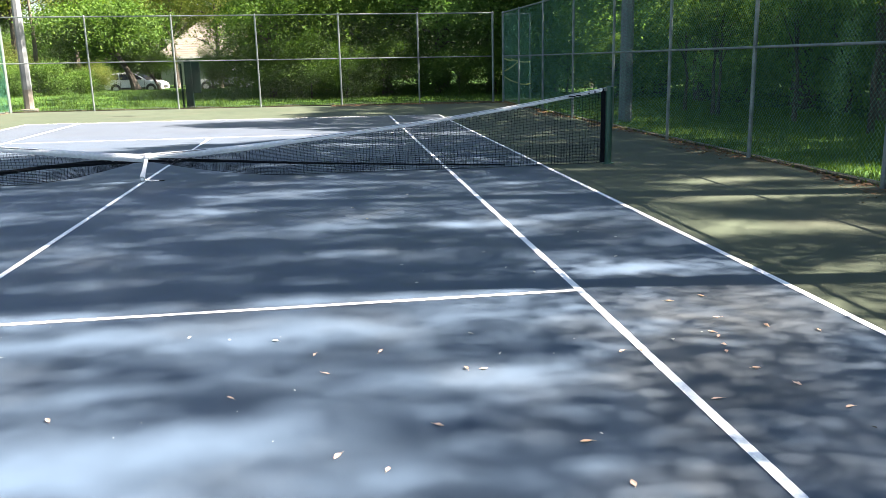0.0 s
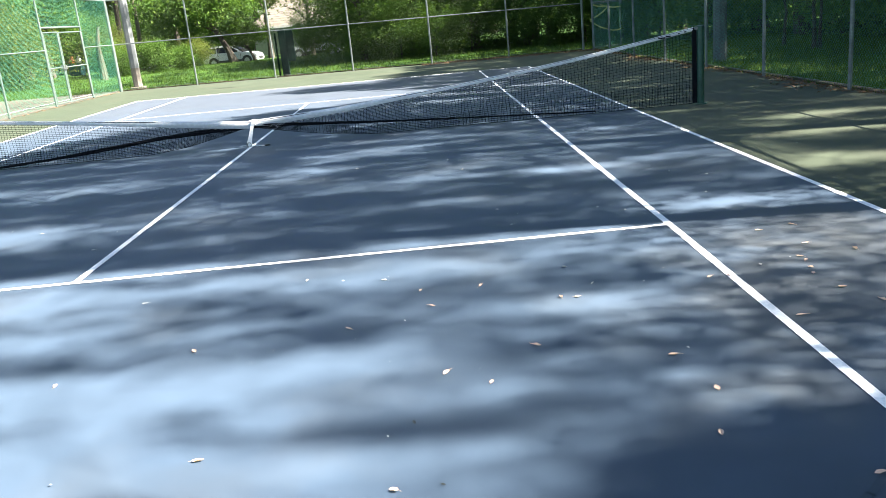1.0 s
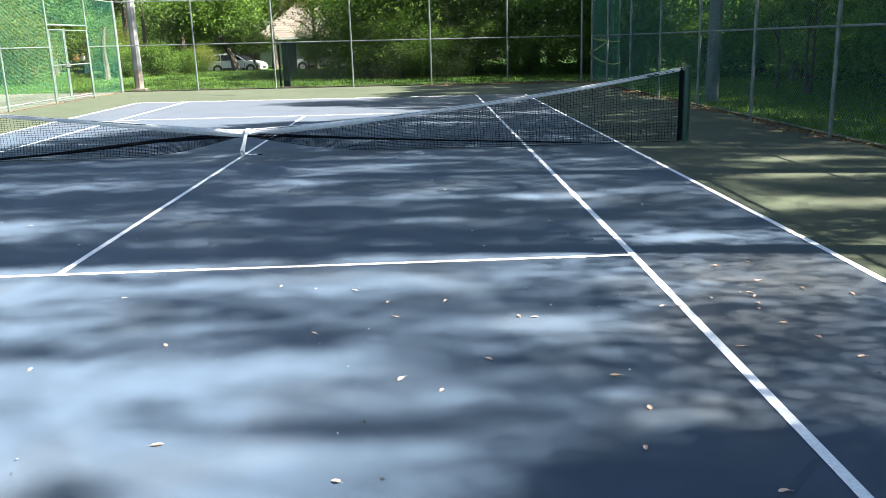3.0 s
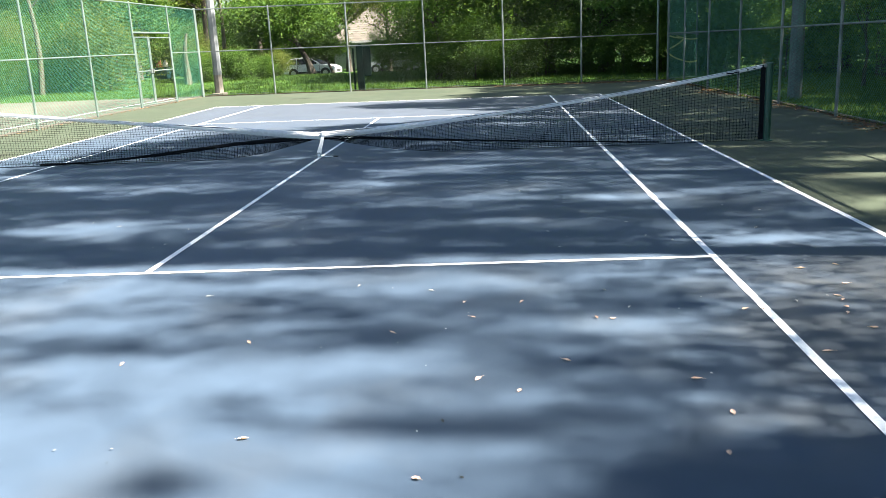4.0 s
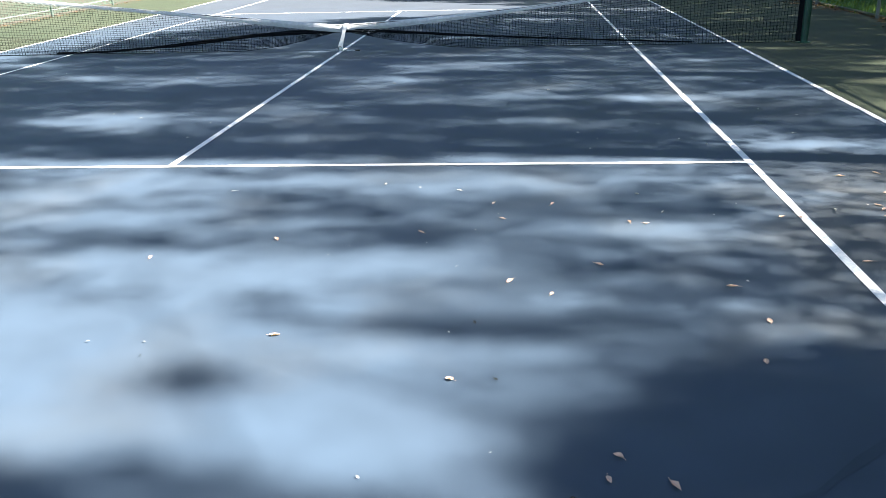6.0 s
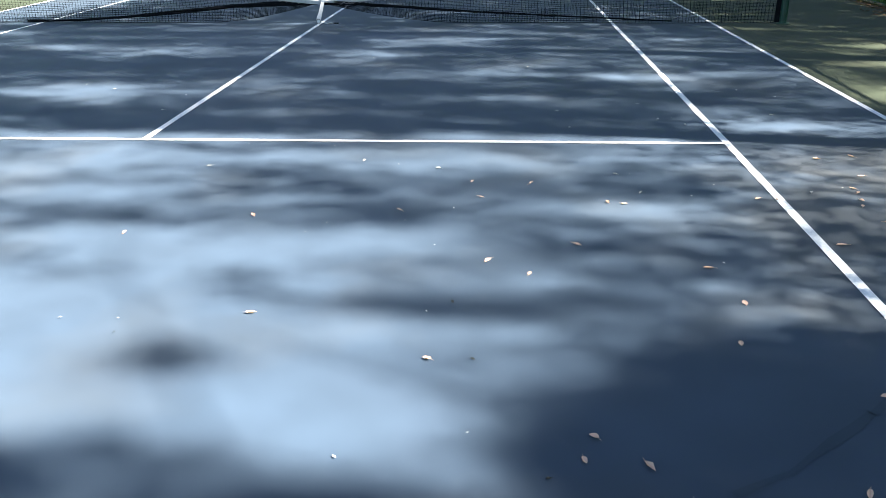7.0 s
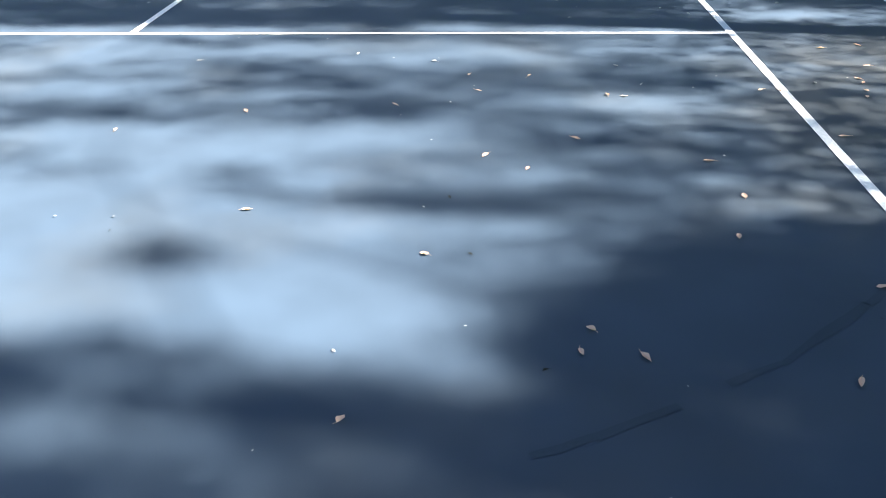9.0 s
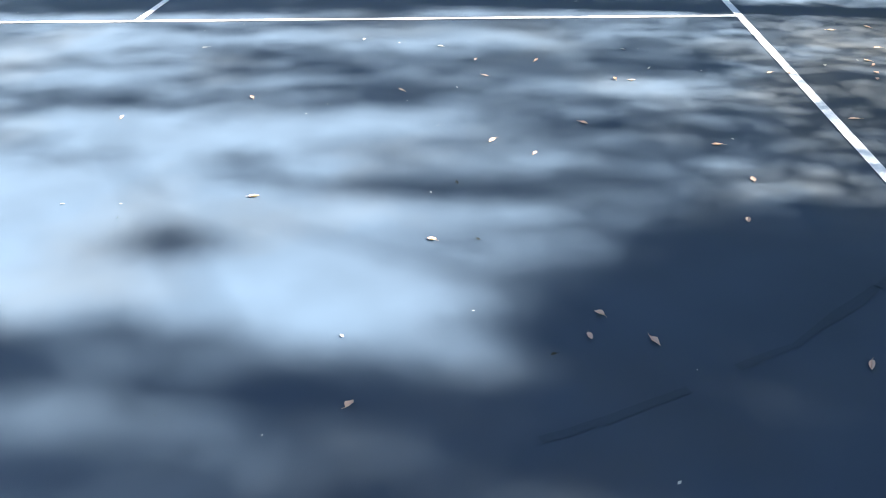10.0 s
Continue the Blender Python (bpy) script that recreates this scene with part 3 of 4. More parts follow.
# ---- trees ----
def leaf_cloud(name, radii, clumps, per, size, mat, seed, hollow=0.35, clump_r=0.5, low=-1.0, squash=0.75):
    """A crown: many small bent leaves in uneven clumps through an ellipsoid."""
    rng = np.random.default_rng(seed)
    c = rng.normal(size=(clumps, 3))
    c /= np.linalg.norm(c, axis=1)[:, None]
    c *= (hollow + (1 - hollow) * rng.random(clumps) ** 0.6)[:, None] * (0.75 + 0.45 * rng.random(clumps))[:, None]
    c = c[c[:, 2] > low] * np.array(radii)
    rad = clump_r * (0.6 + 0.8 * rng.random(len(c)))
    n = len(c) * per
    idx = np.repeat(np.arange(len(c)), per)
    off = rng.normal(size=(n, 3)) * 0.5
    off[:, 2] *= squash
    p = c[idx] + off * rad[idx][:, None]
    up = rng.normal(size=(n, 3)) + np.array((0.25, -0.1, 0.85))
    up /= np.linalg.norm(up, axis=1)[:, None]
    u = np.cross(up, rng.normal(size=(n, 3)))
    u /= np.linalg.norm(u, axis=1)[:, None]
    w = np.cross(up, u)
    s = size * (0.6 + 0.8 * rng.random(n))[:, None]
    bend = up * s * 0.25
    v = np.stack([p - u * s, p - w * s * 0.5 + bend, p + u * s, p + w * s * 0.5 + bend], 1).reshape(-1, 3)
    me = bpy.data.meshes.new(name)
    me.vertices.add(4 * n)
    me.vertices.foreach_set("co", v.ravel())
    k = np.arange(n) * 4
    loops = np.stack([k, k + 1, k + 2, k, k + 2, k + 3], 1).ravel()
    me.loops.add(len(loops))
    me.loops.foreach_set("vertex_index", loops.astype(np.int32))
    me.polygons.add(2 * n)
    me.polygons.foreach_set("loop_start", (np.arange(2 * n) * 3).astype(np.int32))
    me.update(calc_edges=True)
    me.materials.append(mat)
    return me, c


def trunk_mesh(name, high, r, seed, lean=(0, 0), limbs=(), reach=0.8):
    """A tapered, slightly crooked trunk with limbs out to some of the clumps."""
    rnd, g = random.Random(seed), Geo()
    path = [Vector((lean[0] * k / 6 + rnd.uniform(-1, 1) * 0.05 * (k > 0), lean[1] * k / 6 + rnd.uniform(-1, 1) * 0.05 * (k > 0), high * k / 6 - 0.15 * (k == 0))) for k in range(7)]
    g.tube(path, [r * (1.5 if k == 0 else 1 - 0.11 * k) for k in range(7)], 9)
    for p in limbs:
        p = Vector(p) * reach
        a = path[rnd.choice((3, 4, 5))]
        m = a.lerp(p, 0.5) + Vector((rnd.uniform(-.2, .2), rnd.uniform(-.2, .2), 0.25))
        g.tube([a, m, p], [r * 0.38, r * 0.22, r * 0.06], 5)
    return g.mesh(name, M_BARK)


def make_tree(name, label, radii, crown_z, clumps, per, size, mat, seed, trunk_r, clump_r, category="tree", lean=(0, 0), low=-1.0, hollow=0.35):
    """One tree about the origin, with its trunk, limbs and crown."""
    me, c = leaf_cloud("crown", radii, clumps, per, size, mat, seed, hollow, clump_r, low)
    me.transform(Matrix.Translation((lean[0], lean[1], crown_z)))
    limbs = [(p[0] + lean[0], p[1] + lean[1], p[2] + crown_z) for p in c[:14]]
    tree = thing(name, label, category)
    part("trunk", trunk_mesh("trunk", crown_z, trunk_r, seed, lean, limbs), M_BARK, tree)
    part("crown", me, mat, tree)
    return tree


def plant(ob, x, y, scale=1.0, turn=0.0, sink=0.0, stretch=1.0, label=""):
    c = copy_thing(ob, pose(x, y, lawn(x, y) - sink, 0, 0, turn))
    c.scale = (scale, scale, scale * stretch)
    if label:
        c["label"] = label
    return c


rnd = random.Random(5)
TALL = make_tree("tree", "tall broadleaf tree with fresh yellow-green leaves", (3.2, 3.2, 4.2), 8.5, 70, 230, 0.088, M_LEAF_LIT, 11, 0.22, 1.15)
TALL2 = make_tree("tree", "tall broadleaf tree in full green leaf", (3.0, 3.0, 4.0), 7.5, 70, 230, 0.088, M_LEAF_MID, 12, 0.2, 1.1)
DENSE = make_tree("tree", "dense dark-leaved tree at the wood's edge", (2.7, 2.7, 3.3), 3.9, 100, 240, 0.06, M_LEAF_DARK, 13, 0.16, 0.95)
BUSH = make_tree("bush", "leafy green bush at the lawn's edge", (1.7, 1.7, 1.5), 1.5, 60, 230, 0.046, M_LEAF_MID, 14, 0.05, 0.7, "bush")
BUSH2 = make_tree("bush", "dense dark green bush in shade", (1.8, 1.8, 1.8), 1.7, 65, 200, 0.05, M_LEAF_DARK, 15, 0.05, 0.75, "bush")
BUSH3 = make_tree("bush", "bright yellow-green bush in the sun", (1.6, 1.6, 1.4), 1.4, 55, 230, 0.046, M_LEAF_LIT, 16, 0.05, 0.7, "bush")
BUSH4 = make_tree("bush", "light green bush in the sun", (1.6, 1.6, 1.4), 1.4, 60, 150, 0.07, M_LEAF_MID, 26, 0.05, 0.65, "bush")
THICK = make_tree("tree", "thick green-leaved tree at the lawn's edge", (2.7, 2.7, 3.1), 3.6, 100, 190, 0.068, M_LEAF_MID, 18, 0.14, 0.9)
SAPLING = make_tree("tree", "sunlit green sapling in front of dark woods", (1.3, 1.3, 0.8), 3.0, 26, 170, 0.046, M_LEAF_MID, 19, 0.05, 0.5)
SPREAD = make_tree("tree", "dark spreading tree leaning over the lawn", (3.3, 2.4, 1.15), 2.75, 120, 220, 0.07, M_LEAF_MID, 17, 0.16, 0.75, lean=(-1.3, 0.0))
for ob in (TALL, TALL2, DENSE, BUSH, BUSH2, BUSH3, BUSH4, SPREAD, THICK, SAPLING):
    ob.location = (0, 0, 0)

# woods behind the far lawn
plant(SPREAD, -8.5, 39, 1.2, 0, -0.2)
plant(BUSH3, -11.9, 44, 0.62, 30)
plant(DENSE, -5.3, 47, 0.42, 60)
plant(TALL, -5.9, 56, 0.95, 40, 1.3)
plant(SPREAD, -7.6, 41, 0.6, 0)
for x, y, s in ((-11.4, 33, 0.6), (-12.7, 32, 0.5), (-10.3, 34.5, 0.45), (-13.9, 33.5, 0.62)):
    plant(BUSH4, x, y, s, 70 * s)
plant(SAPLING, 12.6, 3.2, 1.05, 90)
plant(SAPLING, 12.2, -0.6, 0.8, 200)
plant(SAPLING, 12.3, 17.2, 0.6, 20)
plant(SAPLING, 12.3, 9.0, 0.85, 160)
plant(SAPLING, 12.4, 11.3, 0.9, 260)
for k in range(9):
    plant(BUSH2, 12.5 + 1.7 * k, 31.5 + 0.8 * (k % 2), 1.3, 55 * k)
for k in range(17):
    plant(BUSH2, 20.8 + 0.6 * (k % 2), 26 - 2.5 * k, 1.35, 77 * k)
plant(SAPLING, 13.0, 6.6, 1.0, 300)
plant(BUSH, -19.4, 19.2, 1.15, 40)
plant(BUSH, -18.6, 22.4, 0.9, 140)
for x, y, s in ((0.0, 26.4, 0.95), (3.0, 27.3, 0.95), (1.0, 29.8, 1.15), (5.2, 28.0, 1.05)):
    plant(THICK, x, y, s, rnd.uniform(0, 360))
for x, y, s in ((7.4, 27, 1.0), (9.9, 27.5, 1.1), (12.5, 26, 1.1), (2.6, 33, 1.4), (8.5, 33, 1.4), (15, 29, 1.3)):
    plant(DENSE, x, y, s, rnd.uniform(0, 360))
for x in (0.2, 1.7, 3.2, 4.8, 6.4, 8.0, 9.6, 11.4):
    plant(BUSH, x, 25.0 + rnd.uniform(-0.5, 0.9), rnd.uniform(0.7, 1.0), rnd.uniform(0, 360))
for x, y, s in ((-15.2, 42, 0.75), (-13.6, 40.5, 0.6), (-12.0, 41, 0.55), (-14.8, 36.5, 0.9), (-20, 32, 1.2)):
    plant(BUSH3, x, y, s, rnd.uniform(0, 360))
for k in range(16):
    plant((TALL, TALL, TALL2)[k % 3], -46 + 5.0 * k + rnd.uniform(-1.5, 1.5), 84 + rnd.uniform(-5, 8), rnd.uniform(1.5, 2.0), rnd.uniform(0, 360))
for x, y, s in ((-13.5, 46, 0.9), (-16.5, 44, 1.0), (-21, 40, 1.0), (2.5, 47, 1.1), (6, 44, 1.2), (-24, 50, 1.2), (9, 40, 1.2)):
    plant(TALL, x, y, s, rnd.uniform(0, 360))
for k in range(1, 9):
    plant(DENSE, 1.4 + 3.2 * k + rnd.uniform(-1, 1), 38 + rnd.uniform(-2, 4), rnd.uniform(1.5, 1.9), rnd.uniform(0, 360))
for k in range(10):
    plant(TALL2, -44 + 5.2 * k + rnd.uniform(-1, 1), 92 + rnd.uniform(-2, 4), rnd.uniform(1.6, 1.9), rnd.uniform(0, 360), 9.0)
for k in range(7):
    plant(BUSH, -40 + 3.6 * k + rnd.uniform(-1, 1), 71 + rnd.uniform(-1, 3), rnd.uniform(1.7, 2.3), rnd.uniform(0, 360))
for x, y, s in ((-4.2, 46, 0.8), (-2.4, 43, 0.85), (-0.4, 40, 1.0), (1.6, 37, 1.1), (-5.5, 66, 1.0), (-2.0, 60, 1.3), (-3.5, 64, 1.2)):
    plant(BUSH, x, y, s, rnd.uniform(0, 360))
# woods beyond the sunlit fence
for k in range(11):
    x, y = -22 - 1.2 * (k % 3) - 0.5 * k, 30 - 2.6 * k
    plant((BUSH, BUSH, BUSH3, BUSH)[k % 4], x + 1.5, y, rnd.uniform(1.1, 1.5), rnd.uniform(0, 360))
    plant((TALL2, TALL2, TALL)[k % 3], x - 3.5, y + 2, rnd.uniform(0.8, 1.05), rnd.uniform(0, 360), 1.5)
for k in range(1, 6):
    plant((BUSH, BUSH3)[k % 2], -13.5 - 2.0 * k - (k > 2) * 0.8, 27.5 - 0.2 * k + rnd.uniform(-1, 1), rnd.uniform(1.0, 1.3), rnd.uniform(0, 360))
    plant((TALL, TALL2)[k % 2], -14 - 2.6 * k, 33 + rnd.uniform(-2, 2), rnd.uniform(0.75, 0.95), rnd.uniform(0, 360), 1.5)
# pale leaning trunks at the wood's edge
def bare_trunk(x, y, high, lean, bend, r, label):
    tree = thing("tree", label, "tree", at=(x, y, lawn(x, y)))
    g = Geo()
    path = [(lean * k / 7 + bend * math.sin(3.14 * k / 7), 0.06 * math.sin(k), high * k / 7 - 0.1 * (k == 0)) for k in range(8)]
    g.tube(path, [r * (1.25 - 0.12 * k) for k in range(8)], 9)
    part("trunk", g, M_PALEBARK, tree)
    for k, s in ((4, 1), (5, -1), (6, 1)) if high > 4 else ():
        a, g = Vector(path[k]), Geo()
        g.tube([a, a + Vector((0.5 * s, 0.1, 0.5)), a + Vector((0.8 * s, 0.2, 1.3))], [r * 0.4, r * 0.25, r * 0.08], 6)
        part("limb", g, M_PALEBARK, tree)


bare_trunk(-20.6, 20.5, 5.5, 1.1, -0.7, 0.12, "pale bare trunk leaning out of the wood")
bare_trunk(-17.6, 24.5, 6.5, -0.3, 0.3, 0.11, "pale bare trunk leaning out of the wood")
bare_trunk(-12.9, 30.0, 2.5, 0.15, -0.1, 0.16, "pale broken trunk behind the gate")
bare_trunk(-13.6, 38.0, 6.0, 0.1, 0.15, 0.12, "slim trunk in front of bushes")
# woods beyond the shaded fence
for k in range(13):
    y = 21 - 3.0 * k
    plant(BUSH2, 15.0 + rnd.uniform(-0.4, 1.2), y, rnd.uniform(1.0, 1.3), rnd.uniform(0, 360))
    plant(DENSE, 18.6 + rnd.uniform(-0.8, 1.5), y + 1.4, rnd.uniform(0.82, 1.0), rnd.uniform(0, 360))
    plant((TALL2, TALL)[k % 2], 24.5 + rnd.uniform(-1, 2.5), y - 0.4, rnd.uniform(0.85, 1.0), rnd.uniform(0, 360))
plant(BUSH2, 12.6, 24.2, 1.0, 10)
plant(BUSH2, 13.4, 20.0, 1.1, 80)
plant(DENSE, 14.6, 22.4, 1.0, 120)
plant(BUSH2, 11.2, 26.0, 1.1, 200)
plant(TALL, -10.4, 63, 1.05, 70, 0.3)
plant(TALL, -13.0, 66, 1.05, 150, 0.6)
plant(TALL, -3.6, 66, 1.1, 250, 1.5)
# templates stand in the wood themselves
for ob, (x, y) in zip((TALL, TALL2, DENSE, BUSH, BUSH2, BUSH3, BUSH4, SPREAD, THICK, SAPLING), ((24, 8), (25, -4), (22, 16), (-26, 12), (15.5, 23), (-23, 6), (-21.5, 9), (-24, 44), (2.2, 30.5), (12.3, 9.3))):
    ob.location = (x, y, lawn(x, y))


# ---- tall trees that lean over the court and shade it ----
EDGE = [(-30, -6), (-6, -6), (0, -4.9), (1.4, -4.6), (2.9, -3.7), (4.3, -2.3), (5.2, 0.5), (6, 2.2), (8, 2.0), (9.2, -1.2), (9.8, -1.9), (10.5, -1.7), (11.2, 1.2), (12, 1.0), (18, 2.0), (40, 3.0)]
# openings in the leaves and thick boughs, by the ground they light or shade: x, y, half widths
OPEN = [(0.55, -9.2, 1.0, 0.62), (1.65, -9.55, 0.6, 0.36), (2.2, -9.65, 0.4, 0.2), (-0.4, -7.1, 0.8, 0.36), (3.3, -7.55, 0.45, 0.16), (2.62, -8.75, 0.28, 0.13),
        (3.7, -9.08, 0.16, 0.07), (2.9, -6.75, 0.6, 0.2), (4.7, -6.95, 0.6, 0.3), (-1.3, -4.75, 0.9, 0.34), (-2.5, -2.2, 0.9, 0.22), (1.7, -4.0, 0.45, 0.2),
        (0.3, -4.15, 0.45, 0.13), (2.9, -3.2, 0.25, 0.2), (4.5, -1.55, 0.6, 0.2), (3.75, -3.9, 0.35, 0.16), (1.3, -1.15, 0.35, 0.15), (4.5, -5.85, 0.5, 0.11),
        (0.3, -6.25, 1.6, 0.17), (3.0, -6.3, 1.3, 0.1), (3.04, 3.9, 0.6, 0.3), (3.9, 1.85, 0.45, 0.2), (7.0, -2.0, 1.5, 0.24)]
OPEN += [(7.2, -2.0, 0.8, 0.3), (7.9, -3.0, 0.6, 0.3), (11.0, 2.3, 1.2, 0.8), (9.8, 4.1, 1.0, 0.6), (9.7, -1.4, 1.0, 0.6), (10.5, 17.4, 1.0, 0.6), (10.0, 9.3, 1.2, 0.8), (9.9, 11.6, 1.1, 0.7), (9.0, 11.7, 0.8, 0.7), (9.1, 6.0, 0.7, 0.5), (10.6, 7.5, 0.7, 0.8), (3.4, 18.0, 0.4, 1.0), (0.9, 18.1, 0.4, 0.6), (-0.1, 0.06, 0.4, 0.16), (9.5, 9.7, 1.3, 0.9)]
OPEN += [(9.7, 3.6, 1.3, 0.8), (9.4, -0.2, 1.0, 0.5), (10.2, 1.2, 0.7, 0.4), (9.8, -2.0, 0.9, 0.3), (6.3, -4.9, 0.9, 0.5), (7.0, -3.2, 1.5, 0.26), (6.0, -3.9, 0.45, 0.25), (1.9, -8.35, 0.7, 0.16), (0.9, -8.35, 0.6, 0.2), (0.9, -6.85, 0.8, 0.2), (0.6, -9.85, 0.5, 0.16)]
BOUGH = [(3.4, -9.35, 0.9, 0.16), (0.55, -7.93, 0.25, 0.09), (1.75, -7.65, 0.4, 0.2), (1.29, -9.4, 0.17, 0.09), (1.3, -9.4, 0.17, 0.09), (1.34, -8.78, 0.22, 0.09), (1.85, -9.35, 0.22, 0.07), (2.65, -8.97, 0.5, 0.11), (3.8, -8.2, 0.55, 0.4), (3.5, -7.32, 0.6, 0.1),
         (4.0, -9.8, 1.3, 0.4), (2.95, -9.9, 0.6, 0.35), (3.6, -10.4, 1.2, 0.3), (1.4, -7.1, 0.5, 0.1), (2.6, -5.5, 1.2, 0.3), (-0.8, -5.7, 1.2, 0.2), (-2.2, -3.4, 1.2, 0.3), (5.6, -8.4, 0.9, 0.8)]


# the near end of the court: where the deep shade of one thick bough begins, and the gaps and twigs in the leaves
DEEP = [(-6, -9.65), (0.3, -9.8), (0.9, -9.94), (1.35, -10.02), (1.56, -10.0), (1.8, -10.14), (2.1, -10.2), (2.4, -10.17), (2.65, -10.0), (2.98, -9.45), (3.2, -9.27), (3.9, -9.16), (5, -9.2), (8, -8.6)]
# x, y, half widths, depth
GAPS = [(2.2, -9.85, 0.35, 0.2, 1.0), (2.75, -10.82, 0.42, 0.25, 8.5), (0.55, -9.2, 1.0, 0.5, 1.7), (1.65, -9.6, 0.7, 0.3, 1.2), (2.15, -9.66, 0.36, 0.14, 0.9), (-0.4, -7.1, 0.8, 0.36, 0.8), (3.33, -7.74, 0.42, 0.15, 1.9), (2.62, -8.7, 0.3, 0.12, 1.5),
        (3.75, -8.95, 0.2, 0.08, 1.6), (2.9, -6.75, 0.8, 0.2, 0.8), (4.7, -6.95, 1.0, 0.4, 0.8), (1.7, -8.3, 0.9, 0.2, 0.8), (0.9, -8.35, 0.7, 0.22, 0.9), (0.9, -6.75, 0.9, 0.14, 0.8), (0.2, -7.5, 0.7, 0.15, 0.6),
        ]
GAPS += [(3.12, -9.48, 0.25, 0.12, 5.2), (3.12, -10.17, 0.16, 0.09, 4.6), (3.3, -10.29, 0.2, 0.11, 5.6), (2.3, -10.47, 0.35, 0.12, 4.2), (2.45, -10.24, 0.25, 0.09, 2.4), (2.62, -10.02, 0.2, 0.13, 2.2), (1.4, -10.27, 0.13, 0.09, 1.6), (1.64, -10.38, 0.2, 0.09, 1.6), (1.18, -10.4, 0.2, 0.12, 2.6),
        (2.3, -9.15, 0.5, 0.12, 0.5), (3.9, -8.5, 0.4, 0.08, 0.5)]
TWIGS = [(1.3, -9.4, 0.13, 0.1, 5.8), (2.62, -9.78, 0.36, 0.26, 1.3), (1.38, -8.77, 0.17, 0.12, 2.0), (1.56, -10.08, 0.12, 0.09, 2.0), (1.2, -10.16, 0.2, 0.07, 1.6), (0.42, -7.93, 0.3, 0.1, 1.8), (1.15, -7.05, 0.4, 0.09, 1.8), (1.5, -7.35, 0.45, 0.1, 2.0), (1.85, -7.85, 0.5, 0.2, 2.0), (2.05, -8.93, 0.2, 0.08, 2.5),
         (2.45, -8.97, 0.32, 0.08, 2.5), (3.37, -8.3, 0.5, 0.1, 1.3), (3.05, -8.8, 0.35, 0.12, 1.2), (3.5, -7.3, 0.6, 0.09, 0.9), (2.2, -9.5, 0.15, 0.06, 0.6), (4.1, -8.05, 0.6, 0.14, 0.9), (5.6, -8.4, 0.9, 0.8, 1.2), (2.6, -7.2, 0.5, 0.1, 0.8)]


def near_cover(x, y):
    """Leaf thickness over the near end, where the light falls through in soft patches."""
    tau = 0.64 + (1.25 - 0.45 * min(1.0, max(0.0, y + 8.7))) * min(1.0, max(0.0, (x - 1.9) / 1.4)) + 0.2 * min(1.0, max(0.0, (x - 3.2) / 0.8)) * (y < -7.6) + 0.25 * min(1.0, max(0.0, (y + 8.4) / 0.8))
    deep = np.interp(x, [p[0] for p in DEEP], [p[1] for p in DEEP]) + 0.2 * noise.fractal((x / 0.5, y / 0.4, 2.0), 0.5, 2.0, 4)
    d = min(1.0, max(0.0, (deep - y) / 0.3 + 0.5))
    d = d * d * (3 - 2 * d)
    tau += (2.5 + 3.6 * min(1.0, max(0.0, (x - 1.8) / 0.6)) + 1.4 * noise.fractal((x / 0.6, y / 0.3, 21.0), 0.7, 2.0, 4)) * d
    tau += 0.85 * noise.fractal(((x + 0.3 * y) / 0.85, y / 0.48, 3.0), 0.75, 2.1, 5) * (1 - 0.6 * d)
    tau += 0.75 * noise.fractal(((x + 1.1 * y) / 0.7, y / 0.28, 5.0), 0.8, 2.1, 5) * (1 - d) * min(1.0, max(0.0, (x - 1.9) / 0.8))
    for px, py, rx, ry, w in GAPS:
        tau -= w * math.exp(-((x - px) / rx) ** 2 - ((y - py) / ry) ** 2)
    for px, py, rx, ry, w in TWIGS:
        tau += w * math.exp(-((x - px) / rx) ** 2 - ((y - py) / ry) ** 2)
    return 0.18 + tau / 3.8


def cover(x, y):
    """How thick the leaves are on the sun's way to a ground point."""
    if y < -6.4:
        return near_cover(x, y)
    edge = np.interp(y, [p[0] for p in EDGE], [p[1] for p in EDGE])
    c = -0.6 + 1.5 * min(1.0, max(0.0, (x - edge + 0.5) / 1.4))
    if y > 18.2:
        c = 0.3 + 0.35 * min(1.0, max(0.0, (x + 3) / 6))
    mid = 1.0 if -5.9 < y < -0.3 and -4.5 < x < 5.4 else 0.0
    if -5.8 < y < 5 and x > -4:
        c += 0.3 - 0.28 * mid
    if x > 5.5 and y > -0.6:
        c += 0.25
    if x > 8.3:
        c = max(c, 0.62)
    c += (0.04 - 0.14 * min(1.0, max(0.0, x - 0.8))) * mid + 1.0 * noise.fractal(((x + 0.2 * y) / 1.4, y / 0.72, 3.0), 0.75, 2.1, 4) + 0.75 * mid * min(1.0, max(0.4, x - 0.4)) * noise.fractal((x / 0.4, y / 0.23, 14.0), 0.6, 2.0, 3)
    for n, (px, py, rx, ry) in enumerate(OPEN + BOUGH):
        e = ((x - px) / rx) ** 2 + ((y - py) / ry) ** 2
        if e < 7:
            c += (-1.0 if n < len(OPEN) else 0.85) * math.exp(-e)
    return c


